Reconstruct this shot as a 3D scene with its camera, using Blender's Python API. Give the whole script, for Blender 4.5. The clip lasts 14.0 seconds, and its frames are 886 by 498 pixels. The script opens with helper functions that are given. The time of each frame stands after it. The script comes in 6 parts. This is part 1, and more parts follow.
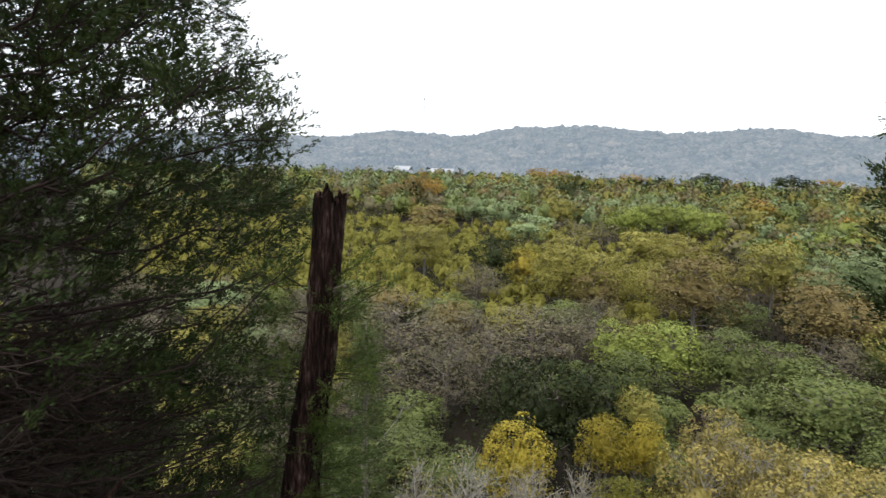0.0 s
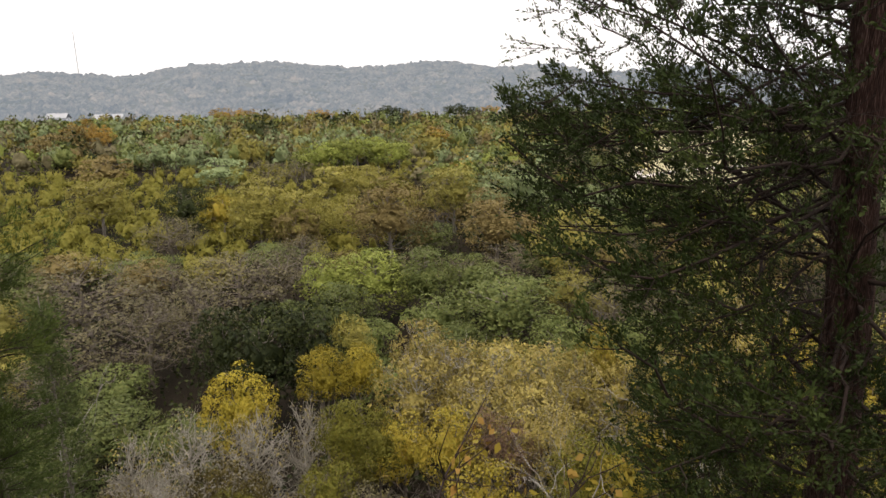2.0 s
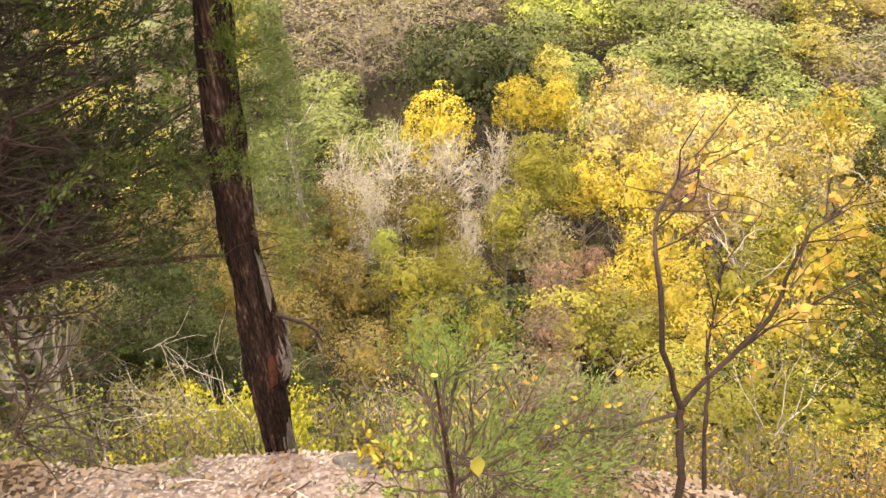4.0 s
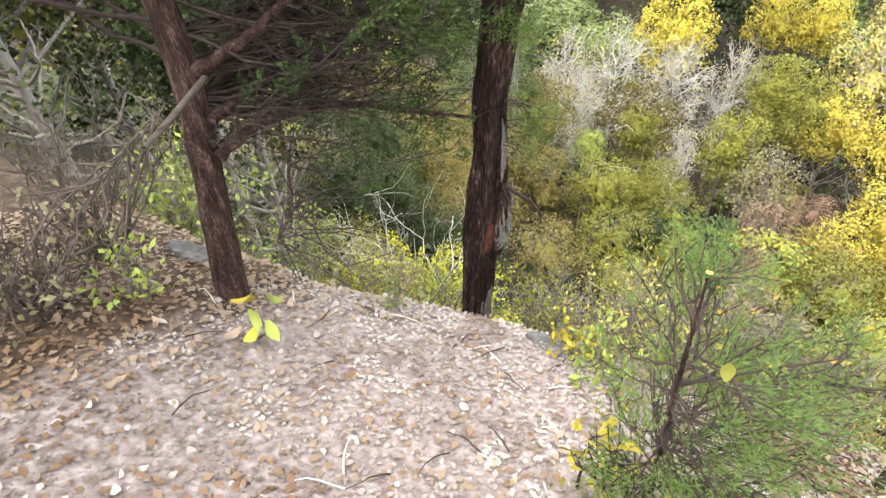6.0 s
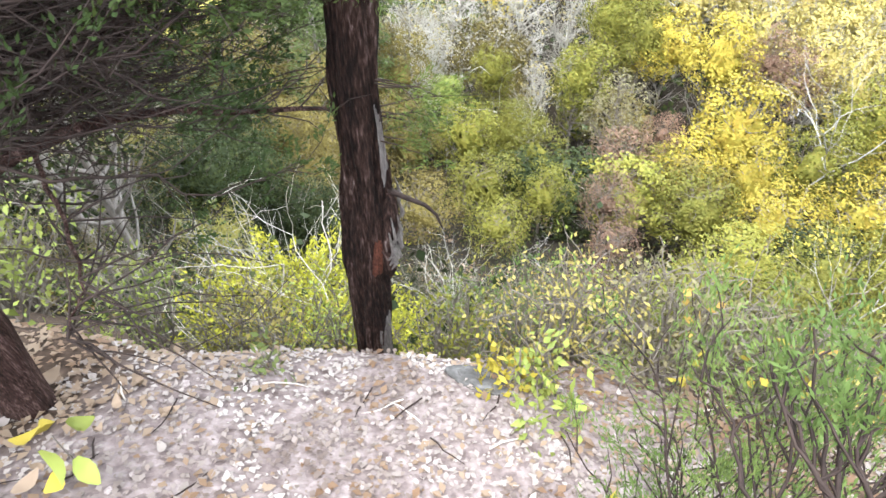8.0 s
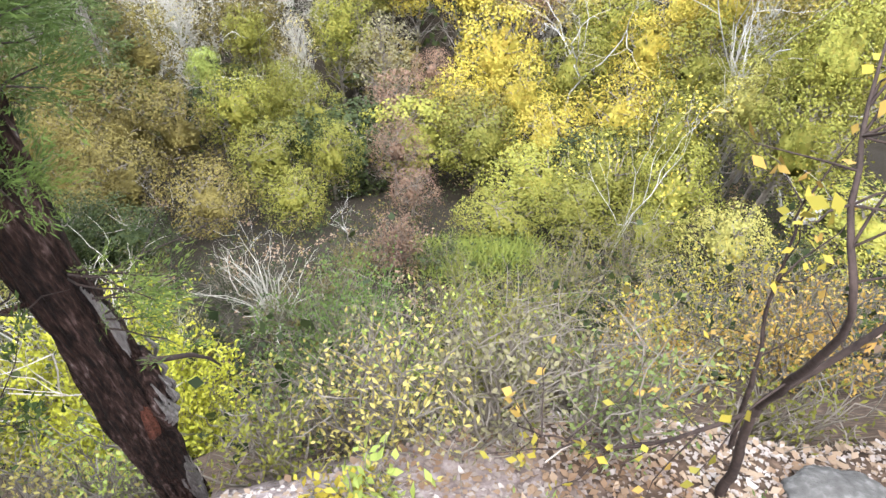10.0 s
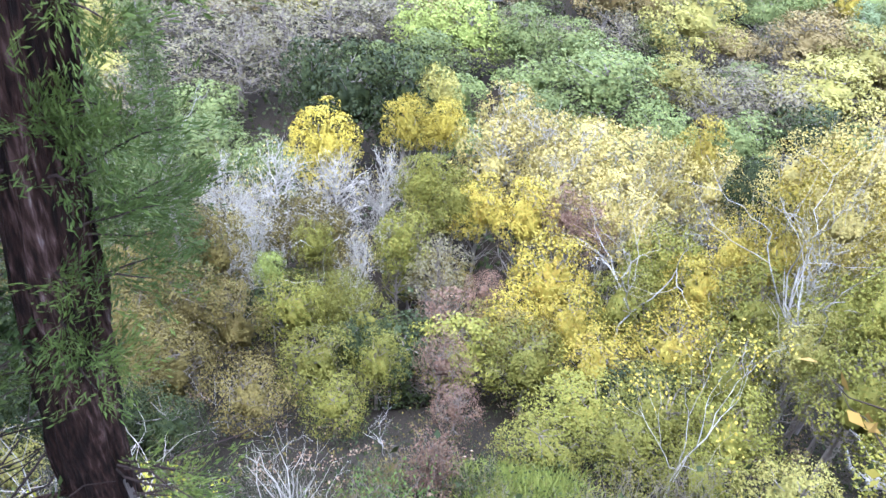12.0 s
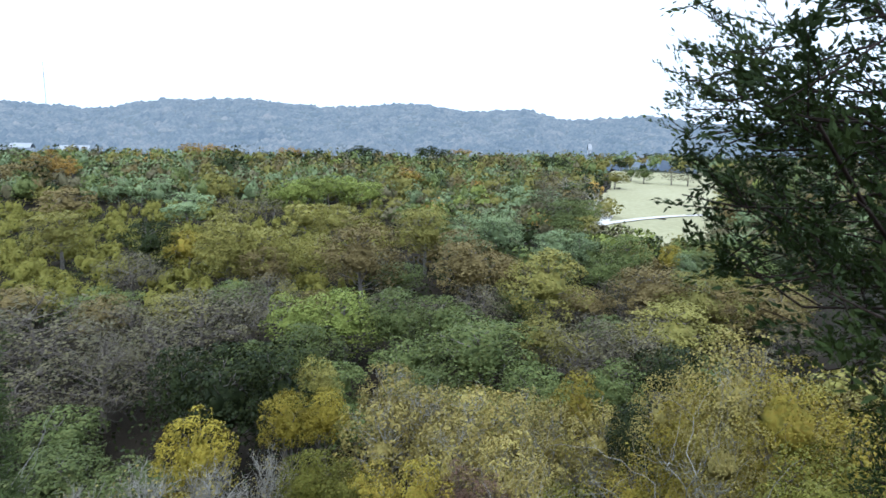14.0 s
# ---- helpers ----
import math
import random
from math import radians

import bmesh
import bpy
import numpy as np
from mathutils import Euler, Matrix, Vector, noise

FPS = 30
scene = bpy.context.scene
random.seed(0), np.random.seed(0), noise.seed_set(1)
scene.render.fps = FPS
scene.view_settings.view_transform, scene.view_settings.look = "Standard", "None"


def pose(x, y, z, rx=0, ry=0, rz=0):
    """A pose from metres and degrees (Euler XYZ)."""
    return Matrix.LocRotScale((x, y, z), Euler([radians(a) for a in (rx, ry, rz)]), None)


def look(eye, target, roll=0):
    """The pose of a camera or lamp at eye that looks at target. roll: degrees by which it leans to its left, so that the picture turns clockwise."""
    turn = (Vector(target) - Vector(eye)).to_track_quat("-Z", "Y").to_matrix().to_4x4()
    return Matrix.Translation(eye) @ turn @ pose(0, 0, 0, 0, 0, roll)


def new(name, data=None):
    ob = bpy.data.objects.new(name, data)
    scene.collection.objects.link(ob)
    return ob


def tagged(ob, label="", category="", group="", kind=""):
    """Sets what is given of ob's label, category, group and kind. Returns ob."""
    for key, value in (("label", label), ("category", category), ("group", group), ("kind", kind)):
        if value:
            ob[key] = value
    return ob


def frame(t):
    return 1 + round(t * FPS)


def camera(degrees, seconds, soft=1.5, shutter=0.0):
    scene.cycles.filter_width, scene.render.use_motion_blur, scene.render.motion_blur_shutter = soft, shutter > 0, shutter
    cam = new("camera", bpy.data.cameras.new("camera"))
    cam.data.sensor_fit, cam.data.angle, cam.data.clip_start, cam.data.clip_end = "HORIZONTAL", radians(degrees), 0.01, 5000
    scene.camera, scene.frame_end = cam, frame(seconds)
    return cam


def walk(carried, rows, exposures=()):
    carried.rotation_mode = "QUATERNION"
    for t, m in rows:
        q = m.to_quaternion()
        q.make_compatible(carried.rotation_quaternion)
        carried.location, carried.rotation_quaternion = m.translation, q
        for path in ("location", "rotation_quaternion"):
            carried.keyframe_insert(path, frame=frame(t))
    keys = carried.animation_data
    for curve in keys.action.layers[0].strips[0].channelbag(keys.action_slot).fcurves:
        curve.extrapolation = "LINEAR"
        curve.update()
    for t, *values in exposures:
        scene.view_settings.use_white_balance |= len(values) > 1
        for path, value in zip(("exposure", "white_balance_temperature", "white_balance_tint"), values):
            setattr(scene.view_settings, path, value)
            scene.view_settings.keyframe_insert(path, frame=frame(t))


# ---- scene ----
cam = camera(67.9, 14.0, soft=1.5, shutter=0.12)
PATH = [
    (0, (0.562, -0.099, 2.457), (0.05, 1.808, 2.139), 1.3),
    (0.5, (0.563, -0.03, 2.456), (0.374, 1.934, 2.131), -0.3),
    (1, (0.62, -0.045, 2.46), (0.752, 1.922, 2.123), -2.0),
    (1.5, (0.664, -0.003, 2.445), (1.013, 1.935, 2.098), -1.2),
    (2, (0.617, -0.174, 2.444), (0.99, 1.727, 1.95), -0.6),
    (2.5, (0.638, -0.094, 2.36), (0.84, 1.766, 1.655), 0.5),
    (3, (0.618, -0.085, 2.309), (0.713, 1.706, 1.424), -0.3),
    (3.5, (0.552, -0.042, 2.224), (0.508, 1.651, 1.16), -0.5),
    (4, (0.51, -0.043, 2.188), (0.303, 1.545, 0.991), -1.2),
    (4.2, (0.498, -0.058, 2.188), (0.235, 1.476, 0.932), -1.0),
    (6.3, (0.352, -0.125, 2.147), (-0.346, 1.093, 0.722), -2.7),
    (6.5, (0.346, -0.095, 2.126), (-0.278, 1.204, 0.739), -1.1),
    (7, (0.314, 0.041, 2.071), (-0.283, 1.437, 0.769), -0.4),
    (7.5, (0.238, 0.248, 1.98), (-0.351, 1.579, 0.608), -3.3),
    (8, (0.084, 0.439, 1.842), (-0.217, 1.7, 0.319), -0.2),
    (8.5, (0.05, 0.618, 1.932), (-0.066, 1.817, 0.335), 2.8),
    (9, (0.097, 0.845, 1.914), (0.19, 2.002, 0.285), 4.7),
    (9.2, (0.116, 0.902, 1.896), (0.284, 2.05, 0.267), 6.1),
    (11.3, (0.13, 1.002, 1.964), (0.451, 2.385, 0.555), 4.6),
    (11.5, (0.152, 1.001, 1.948), (0.428, 2.454, 0.602), 6.1),
    (12, (0.073, 0.995, 1.907), (0.218, 2.626, 0.758), 6.1),
    (12.5, (0.118, 0.93, 2.001), (0.175, 2.655, 0.99), 3.5),
    (13, (0.214, 0.777, 2.111), (0.275, 2.624, 1.346), 3.4),
    (13.5, (0.244, 0.768, 2.19), (0.46, 2.682, 1.652), 3.1),
    (14, (0.523, 0.995, 2.26), (0.994, 2.903, 1.888), 1.3),
]
EXPOSURES = [
    (0.0, 0.75, 6500, 9), (0.3, 0.35, 6500, 10), (0.6, 0.1, 6600, 12), (1.7, 0.1, 6900, 14), (2.0, 0.6, 7300, 15), (2.5, 1.82, 8300, 17),
    (3.0, 2.42, 9400, 20), (4.2, 2.56, 8800, 18), (6.3, 2.68, 6200, 7), (7.5, 2.74, 5900, 8), (8.5, 2.84, 6100, 9), (9.2, 2.77, 6200, 10),
    (11.3, 2.72, 5300, 14), (12.5, 2.62, 4800, 20), (13.0, 2.87, 4600, 19), (13.25, 2.82, 4700, 16), (13.5, 2.42, 4800, 14), (14.0, 0.8, 5300, 6),
]
walk(cam, [(t, look(eye, target, roll)) for t, eye, target, roll in PATH], EXPOSURES)
# ---------- light ----------
world = bpy.data.worlds.new("overcast_sky")
scene.world = world
world.use_nodes = True
wn, wl = world.node_tree.nodes, world.node_tree.links
sky = wn.new("ShaderNodeTexSky")
sky.sky_type, sky.sun_disc = "NISHITA", False
sky.sun_elevation, sky.sun_rotation = radians(67), radians(203)
sky.air_density, sky.dust_density, sky.ozone_density = 1.0, 2.0, 1.0
veil = wn.new("ShaderNodeHueSaturation")
veil.inputs["Saturation"].default_value = 0.2
wl.new(sky.outputs["Color"], veil.inputs["Color"])
cloud = wn.new("ShaderNodeMix")
cloud.data_type = "RGBA"
cloud.inputs[0].default_value = 0.9
cloud.inputs[7].default_value = (4.7, 4.95, 5.25, 1)
wl.new(veil.outputs["Color"], cloud.inputs[6])
wl.new(cloud.outputs[2], wn["Background"].inputs["Color"])
wn["Background"].inputs["Strength"].default_value = 0.185

sun_data = bpy.data.lights.new("sun", "SUN")
sun_data.energy, sun_data.angle, sun_data.color = 1.3, radians(25), (1.0, 0.96, 0.9)
sun = new("sun", sun_data)
sun.matrix_world = look((0, 0, 0), (0.15, 0.35, -0.92))


# ---------- materials ----------
def node_material(name, rough=0.8):
    m = bpy.data.materials.new(name)
    m.use_nodes = True
    n, l = m.node_tree.nodes, m.node_tree.links
    b = n["Principled BSDF"]
    b.inputs["Roughness"].default_value = rough
    b.inputs["Specular IOR Level"].default_value = 0.12
    return m, n, l, b


def ramp(n, stops):
    r = n.new("ShaderNodeValToRGB")
    e = r.color_ramp.elements
    while len(e) < len(stops):
        e.new(0.5)
    for i, (p, c) in enumerate(stops):
        e[i].position, e[i].color = p, (*c, 1)
    return r


def leaf_material(name, colours, through_light=0.09, rough=0.6, spread=0.25):
    """Leaves: tint varies leaf by leaf and tree by tree, and some light comes through."""
    m, n, l, b = node_material(name, rough)
    geo, info = n.new("ShaderNodeNewGeometry"), n.new("ShaderNodeObjectInfo")
    k = len(colours)
    r = ramp(n, [(i / max(1, k - 1), c) for i, c in enumerate(colours)])
    tex, no = n.new("ShaderNodeTexCoord"), n.new("ShaderNodeTexNoise")
    no.inputs["Scale"].default_value = 0.45
    l.new(tex.outputs["Object"], no.inputs["Vector"])
    mix = n.new("ShaderNodeMix")
    mix.inputs[0].default_value = 0.72
    l.new(geo.outputs["Random Per Island"], mix.inputs[2])
    l.new(no.outputs["Fac"], mix.inputs[3])
    cell = n.new("ShaderNodeTexVoronoi")
    cell.inputs["Scale"].default_value = 4.5
    l.new(tex.outputs["Object"], cell.inputs["Vector"])
    sep, mix2 = n.new("ShaderNodeSeparateColor"), n.new("ShaderNodeMix")
    mix2.inputs[0].default_value = 0.45
    l.new(cell.outputs["Color"], sep.inputs["Color"])
    l.new(mix.outputs[0], mix2.inputs[2])
    l.new(sep.outputs["Red"], mix2.inputs[3])
    l.new(mix2.outputs[0], r.inputs["Fac"])
    hs, mr = n.new("ShaderNodeHueSaturation"), n.new("ShaderNodeMapRange")
    mr.inputs["To Min"].default_value, mr.inputs["To Max"].default_value = 1 - spread, 1 + spread
    l.new(info.outputs["Random"], mr.inputs["Value"])
    l.new(mr.outputs["Result"], hs.inputs["Value"])
    l.new(r.outputs["Color"], hs.inputs["Color"])
    l.new(hs.outputs["Color"], b.inputs["Base Color"])
    t, ms = n.new("ShaderNodeBsdfTranslucent"), n.new("ShaderNodeMixShader")
    l.new(hs.outputs["Color"], t.inputs["Color"])
    ms.inputs["Fac"].default_value = through_light
    l.new(b.outputs[0], ms.inputs[1])
    l.new(t.outputs[0], ms.inputs[2])
    l.new(ms.outputs[0], n["Material Output"].inputs["Surface"])
    return m


def rough_material(name, stops, scale, rough=0.9, bump=0.4, stretch=(1, 1, 1), fine=6.0):
    """Bark, soil, stone: two scales of noise for colour, the finer one for relief."""
    m, n, l, b = node_material(name, rough)
    tex, mp = n.new("ShaderNodeTexCoord"), n.new("ShaderNodeMapping")
    mp.inputs["Scale"].default_value = stretch
    l.new(tex.outputs["Object"], mp.inputs["Vector"])
    big, small = n.new("ShaderNodeTexNoise"), n.new("ShaderNodeTexNoise")
    big.inputs["Scale"].default_value, small.inputs["Scale"].default_value = scale, scale * fine
    big.inputs["Detail"].default_value = small.inputs["Detail"].default_value = 6
    for x in (big, small):
        l.new(mp.outputs["Vector"], x.inputs["Vector"])
    mix = n.new("ShaderNodeMix")
    mix.inputs[0].default_value = 0.55
    l.new(big.outputs["Fac"], mix.inputs[2])
    l.new(small.outputs["Fac"], mix.inputs[3])
    r = ramp(n, stops)
    l.new(mix.outputs[0], r.inputs["Fac"])
    l.new(r.outputs["Color"], b.inputs["Base Color"])
    bp = n.new("ShaderNodeBump")
    bp.inputs["Strength"].default_value, bp.inputs["Distance"].default_value = bump, 0.02
    l.new(small.outputs["Fac"], bp.inputs["Height"])
    l.new(bp.outputs["Normal"], b.inputs["Normal"])
    return m


# lime, green, olive and teal are lightened for valley haze, teal greyed too
LEAF = {
    "yellow": leaf_material("yellow_leaf", [(0.2, 0.18, 0.03), (0.33, 0.265, 0.036), (0.38, 0.285, 0.042)]),
    "gold": leaf_material("gold_leaf", [(0.15, 0.14, 0.028), (0.28, 0.228, 0.034), (0.32, 0.205, 0.034)]),
    "straw": leaf_material("straw_leaf", [(0.186, 0.163, 0.0581), (0.318, 0.263, 0.0774), (0.318, 0.221, 0.0736)]),
    "moss": leaf_material("yellow_green_leaf", [(0.0714, 0.0804, 0.0149), (0.143, 0.14, 0.0238), (0.214, 0.179, 0.0358)]),
    "lime": leaf_material("lime_leaf", [(0.129, 0.163, 0.0388), (0.206, 0.24, 0.0534), (0.309, 0.309, 0.0774)]),
    "green": leaf_material("green_leaf", [(0.0639, 0.0895, 0.0273), (0.119, 0.144, 0.0443), (0.205, 0.205, 0.0639)]),
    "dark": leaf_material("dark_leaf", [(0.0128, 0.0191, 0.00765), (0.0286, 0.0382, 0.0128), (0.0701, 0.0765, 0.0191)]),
    "olive": leaf_material("olive_leaf", [(0.158, 0.158, 0.0396), (0.253, 0.23, 0.0594), (0.332, 0.27, 0.0713)]),
    "teal": leaf_material("soft_green_leaf", [(0.143, 0.197, 0.0955), (0.212, 0.265, 0.127), (0.296, 0.329, 0.143)]),
    "russet": leaf_material("russet_leaf", [(0.125, 0.098, 0.042), (0.20, 0.152, 0.06), (0.235, 0.19, 0.072)]),
    "orange": leaf_material("orange_leaf", [(0.239, 0.166, 0.046), (0.331, 0.212, 0.0506), (0.35, 0.184, 0.0552)]),
    "brush": leaf_material("dry_leaf", [(0.102, 0.092, 0.051), (0.142, 0.126, 0.0666), (0.19, 0.16, 0.0816)]),
    "umber": leaf_material("umber_leaf", [(0.055, 0.040, 0.016), (0.09, 0.072, 0.021), (0.125, 0.1, 0.026), (0.1, 0.06, 0.025)]),
    "maroon": leaf_material("maroon_leaf", [(0.11, 0.06, 0.042), (0.165, 0.1, 0.07), (0.19, 0.14, 0.075)]),
    "bare": leaf_material("last_leaf", [(0.288, 0.24, 0.096), (0.352, 0.288, 0.08)]),
}
CEDAR = leaf_material("cedar_needles", [(0.013, 0.022, 0.007), (0.033, 0.050, 0.013), (0.085, 0.105, 0.025)], 0.1, 0.6, 0.1)
CEDAR_PALE = leaf_material("young_cedar_needles", [(0.038, 0.066, 0.016), (0.09, 0.13, 0.034), (0.18, 0.215, 0.055)], 0.25, 0.6, 0.1)
CONIFER = leaf_material("soft_conifer_needles", [(0.045, 0.065, 0.022), (0.085, 0.11, 0.036), (0.13, 0.15, 0.05)], 0.25, 0.6, 0.15)
HILLWOOD = rough_material("hazy_hill_woods", [(0.36, (0.015, 0.025, 0.025)), (0.5, (0.06, 0.07, 0.06)), (0.64, (0.16, 0.14, 0.11))], 0.03, 0.95, 0.0, (1, 1, 1), 7)
SCRUB = leaf_material("scrub_leaf", [(0.147, 0.155, 0.031), (0.24, 0.225, 0.0465), (0.31, 0.26, 0.062)], 0.25)
SEEDLING = leaf_material("seedling_leaf", [(0.192, 0.2, 0.02), (0.32, 0.312, 0.032), (0.432, 0.392, 0.048)])
LITTER = leaf_material("litter_leaf", [(0.0935, 0.0467, 0.0255), (0.17, 0.106, 0.0638), (0.264, 0.196, 0.14), (0.145, 0.0723, 0.034)], 0.1, 0.7)
SNAG_GREEN = leaf_material("snag_needles", [(0.028, 0.045, 0.012), (0.075, 0.105, 0.024), (0.17, 0.20, 0.045)], 0.2, 0.6, 0.1)
HOLLOW = rough_material("rotten_hollow", [(0.35, (0.03, 0.010, 0.007)), (0.6, (0.12, 0.045, 0.028)), (0.75, (0.2, 0.09, 0.06))], 12, 0.9, 0.6, (3, 3, 1))
PALE_LITTER = leaf_material("bleached_litter", [(0.05, 0.032, 0.025), (0.17, 0.13, 0.11), (0.33, 0.285, 0.255), (0.52, 0.475, 0.44)], 0.05, 0.75)

CEDAR_BARK = rough_material("cedar_bark", [(0.38, (0.014, 0.008, 0.006)), (0.52, (0.05, 0.026, 0.021)), (0.66, (0.17, 0.11, 0.095))], 9, 0.9, 0.9, (5, 5, 0.5))
SNAG_BARK = rough_material("snag_bark", [(0.42, (0.008, 0.005, 0.004)), (0.53, (0.030, 0.016, 0.012)), (0.61, (0.085, 0.052, 0.044)), (0.73, (0.30, 0.26, 0.245))], 5, 0.9, 1.0, (4, 4, 0.7))
GREY_BARK = rough_material("grey_bark", [(0.3, (0.12, 0.10, 0.085)), (0.7, (0.30, 0.27, 0.24))], 3, 0.9, 0.3, (2, 2, 0.5))
WHITE_BARK = rough_material("white_bark", [(0.3, (0.15, 0.135, 0.115)), (0.6, (0.36, 0.34, 0.315))], 2.5, 0.8, 0.2)
PALE_TWIG = rough_material("bleached_twig", [(0.3, (0.24, 0.22, 0.185)), (0.7, (0.47, 0.44, 0.385))], 3, 0.9, 0.2)
DRY_TWIG = rough_material("dry_twig", [(0.3, (0.10, 0.082, 0.066)), (0.7, (0.22, 0.19, 0.16))], 4, 0.9, 0.2)
BROWN_TWIG = rough_material("brown_twig", [(0.3, (0.045, 0.033, 0.027)), (0.7, (0.125, 0.098, 0.082))], 5, 0.9, 0.2)
DARK_TWIG = rough_material("dark_twig", [(0.3, (0.014, 0.010, 0.009)), (0.7, (0.055, 0.038, 0.032))], 8, 0.85, 0.3)
BARE_WOOD = rough_material("weathered_wood", [(0.3, (0.30, 0.25, 0.21)), (0.6, (0.56, 0.50, 0.45))], 8, 0.8, 0.5, (4, 4, 0.5))
GREY_WOOD = rough_material("peeled_grey_wood", [(0.3, (0.075, 0.06, 0.055)), (0.5, (0.15, 0.13, 0.12)), (0.7, (0.28, 0.255, 0.24))], 9, 0.85, 0.7, (4, 4, 0.5))
ROCK = rough_material("limestone", [(0.25, (0.035, 0.032, 0.03)), (0.5, (0.085, 0.08, 0.075)), (0.7, (0.19, 0.18, 0.17))], 5, 0.9, 0.7)
PEBBLE = rough_material("pebble_stone", [(0.3, (0.18, 0.14, 0.13)), (0.5, (0.30, 0.25, 0.235)), (0.7, (0.44, 0.39, 0.365))], 14, 0.9, 0.3)
MEADOW = rough_material("meadow_grass", [(0.3, (0.27, 0.255, 0.14)), (0.5, (0.35, 0.325, 0.19)), (0.7, (0.44, 0.40, 0.26))], 0.02, 0.9, 0.2, (1, 1, 1), 30)
TRACK = rough_material("gravel_track", [(0.3, (0.50, 0.46, 0.42)), (0.7, (0.66, 0.62, 0.58))], 0.5, 0.9, 0.2)
PAINT = rough_material("pale_sheet", [(0.3, (0.42, 0.43, 0.45)), (0.7, (0.55, 0.56, 0.57))], 0.5, 0.5, 0.05)
STEEL = rough_material("mast_steel", [(0.3, (0.30, 0.31, 0.33)), (0.7, (0.42, 0.43, 0.45))], 0.5, 0.5, 0.05)


def hill_haze(m):
    """The hills stand so far off that bright air lies before them; that haze is added as a blue glow."""
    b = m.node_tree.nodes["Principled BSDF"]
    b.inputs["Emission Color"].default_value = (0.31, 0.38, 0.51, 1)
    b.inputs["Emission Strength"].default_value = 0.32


hill_haze(HILLWOOD)


def ground_material():
    """Trodden gravelly path, brown leaf soil beside and below it, dull grass in the valley."""
    m, n, l, b = node_material("ground_soil", 0.95)
    tex = n.new("ShaderNodeTexCoord")
    no, fine, grit = n.new("ShaderNodeTexNoise"), n.new("ShaderNodeTexNoise"), n.new("ShaderNodeTexVoronoi")
    no.inputs["Scale"].default_value, fine.inputs["Scale"].default_value, grit.inputs["Scale"].default_value = 1.6, 22, 60
    no.inputs["Detail"].default_value = fine.inputs["Detail"].default_value = 8
    for x in (no, fine, grit):
        l.new(tex.outputs["Object"], x.inputs["Vector"])
    path = ramp(n, [(0.3, (0.055, 0.04, 0.035)), (0.5, (0.155, 0.122, 0.113)), (0.72, (0.31, 0.26, 0.247))])
    l.new(fine.outputs["Fac"], path.inputs["Fac"])
    stones = n.new("ShaderNodeMix")
    stones.data_type = "RGBA"
    stones.inputs[0].default_value = 0.35
    gr = ramp(n, [(0.0, (0.09, 0.065, 0.06)), (0.5, (0.22, 0.17, 0.16)), (1.0, (0.38, 0.32, 0.30))])
    l.new(grit.outputs["Color"], gr.inputs["Fac"])
    l.new(path.outputs["Color"], stones.inputs[6])
    l.new(gr.outputs["Color"], stones.inputs[7])
    soil = ramp(n, [(0.3, (0.030, 0.020, 0.014)), (0.55, (0.07, 0.046, 0.032)), (0.75, (0.15, 0.10, 0.07))])
    l.new(fine.outputs["Fac"], soil.inputs["Fac"])
    # the path's extent: an ellipse with a ragged rim
    mp = n.new("ShaderNodeMapping")
    mp.inputs["Location"].default_value = (0.04, -0.12, 0)
    mp.inputs["Scale"].default_value = (0.74, 0.54, 0)
    l.new(tex.outputs["Object"], mp.inputs["Vector"])
    ln = n.new("ShaderNodeVectorMath")
    ln.operation = "LENGTH"
    l.new(mp.outputs["Vector"], ln.inputs[0])
    add = n.new("ShaderNodeMath")
    add.operation = "MULTIPLY_ADD"
    add.inputs[1].default_value, add.inputs[2].default_value = 0.5, -0.25
    l.new(no.outputs["Fac"], add.inputs[0])
    s = n.new("ShaderNodeMath")
    l.new(ln.outputs["Value"], s.inputs[0])
    l.new(add.outputs[0], s.inputs[1])
    edge = ramp(n, [(0.84, (0, 0, 0)), (1.0, (1, 1, 1))])
    l.new(s.outputs[0], edge.inputs["Fac"])
    mix = n.new("ShaderNodeMix")
    mix.data_type = "RGBA"
    l.new(edge.outputs["Color"], mix.inputs[0])
    l.new(stones.outputs[2], mix.inputs[6])
    l.new(soil.outputs["Color"], mix.inputs[7])
    # dark mossy humus under the woods, set darker still for the gully's deep shade
    lw, wood = n.new("ShaderNodeVectorMath"), n.new("ShaderNodeMapRange")
    lw.operation = "LENGTH"
    l.new(tex.outputs["Object"], lw.inputs[0])
    wood.inputs["From Min"].default_value, wood.inputs["From Max"].default_value = 2.6, 7
    l.new(lw.outputs["Value"], wood.inputs["Value"])
    humus = ramp(n, [(0.3, (0.010, 0.007, 0.005)), (0.55, (0.022, 0.017, 0.011)), (0.75, (0.05, 0.038, 0.024))])
    l.new(fine.outputs["Fac"], humus.inputs["Fac"])
    mix3 = n.new("ShaderNodeMix")
    mix3.data_type = "RGBA"
    l.new(wood.outputs["Result"], mix3.inputs[0])
    l.new(mix.outputs[2], mix3.inputs[6])
    l.new(humus.outputs["Color"], mix3.inputs[7])
    # woods on the distant hills, their grey tinted blue for haze
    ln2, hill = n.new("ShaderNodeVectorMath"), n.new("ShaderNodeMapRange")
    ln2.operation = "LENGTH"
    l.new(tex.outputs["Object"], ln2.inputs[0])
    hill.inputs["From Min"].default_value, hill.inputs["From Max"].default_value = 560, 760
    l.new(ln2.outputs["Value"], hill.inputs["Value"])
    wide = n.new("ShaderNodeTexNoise")
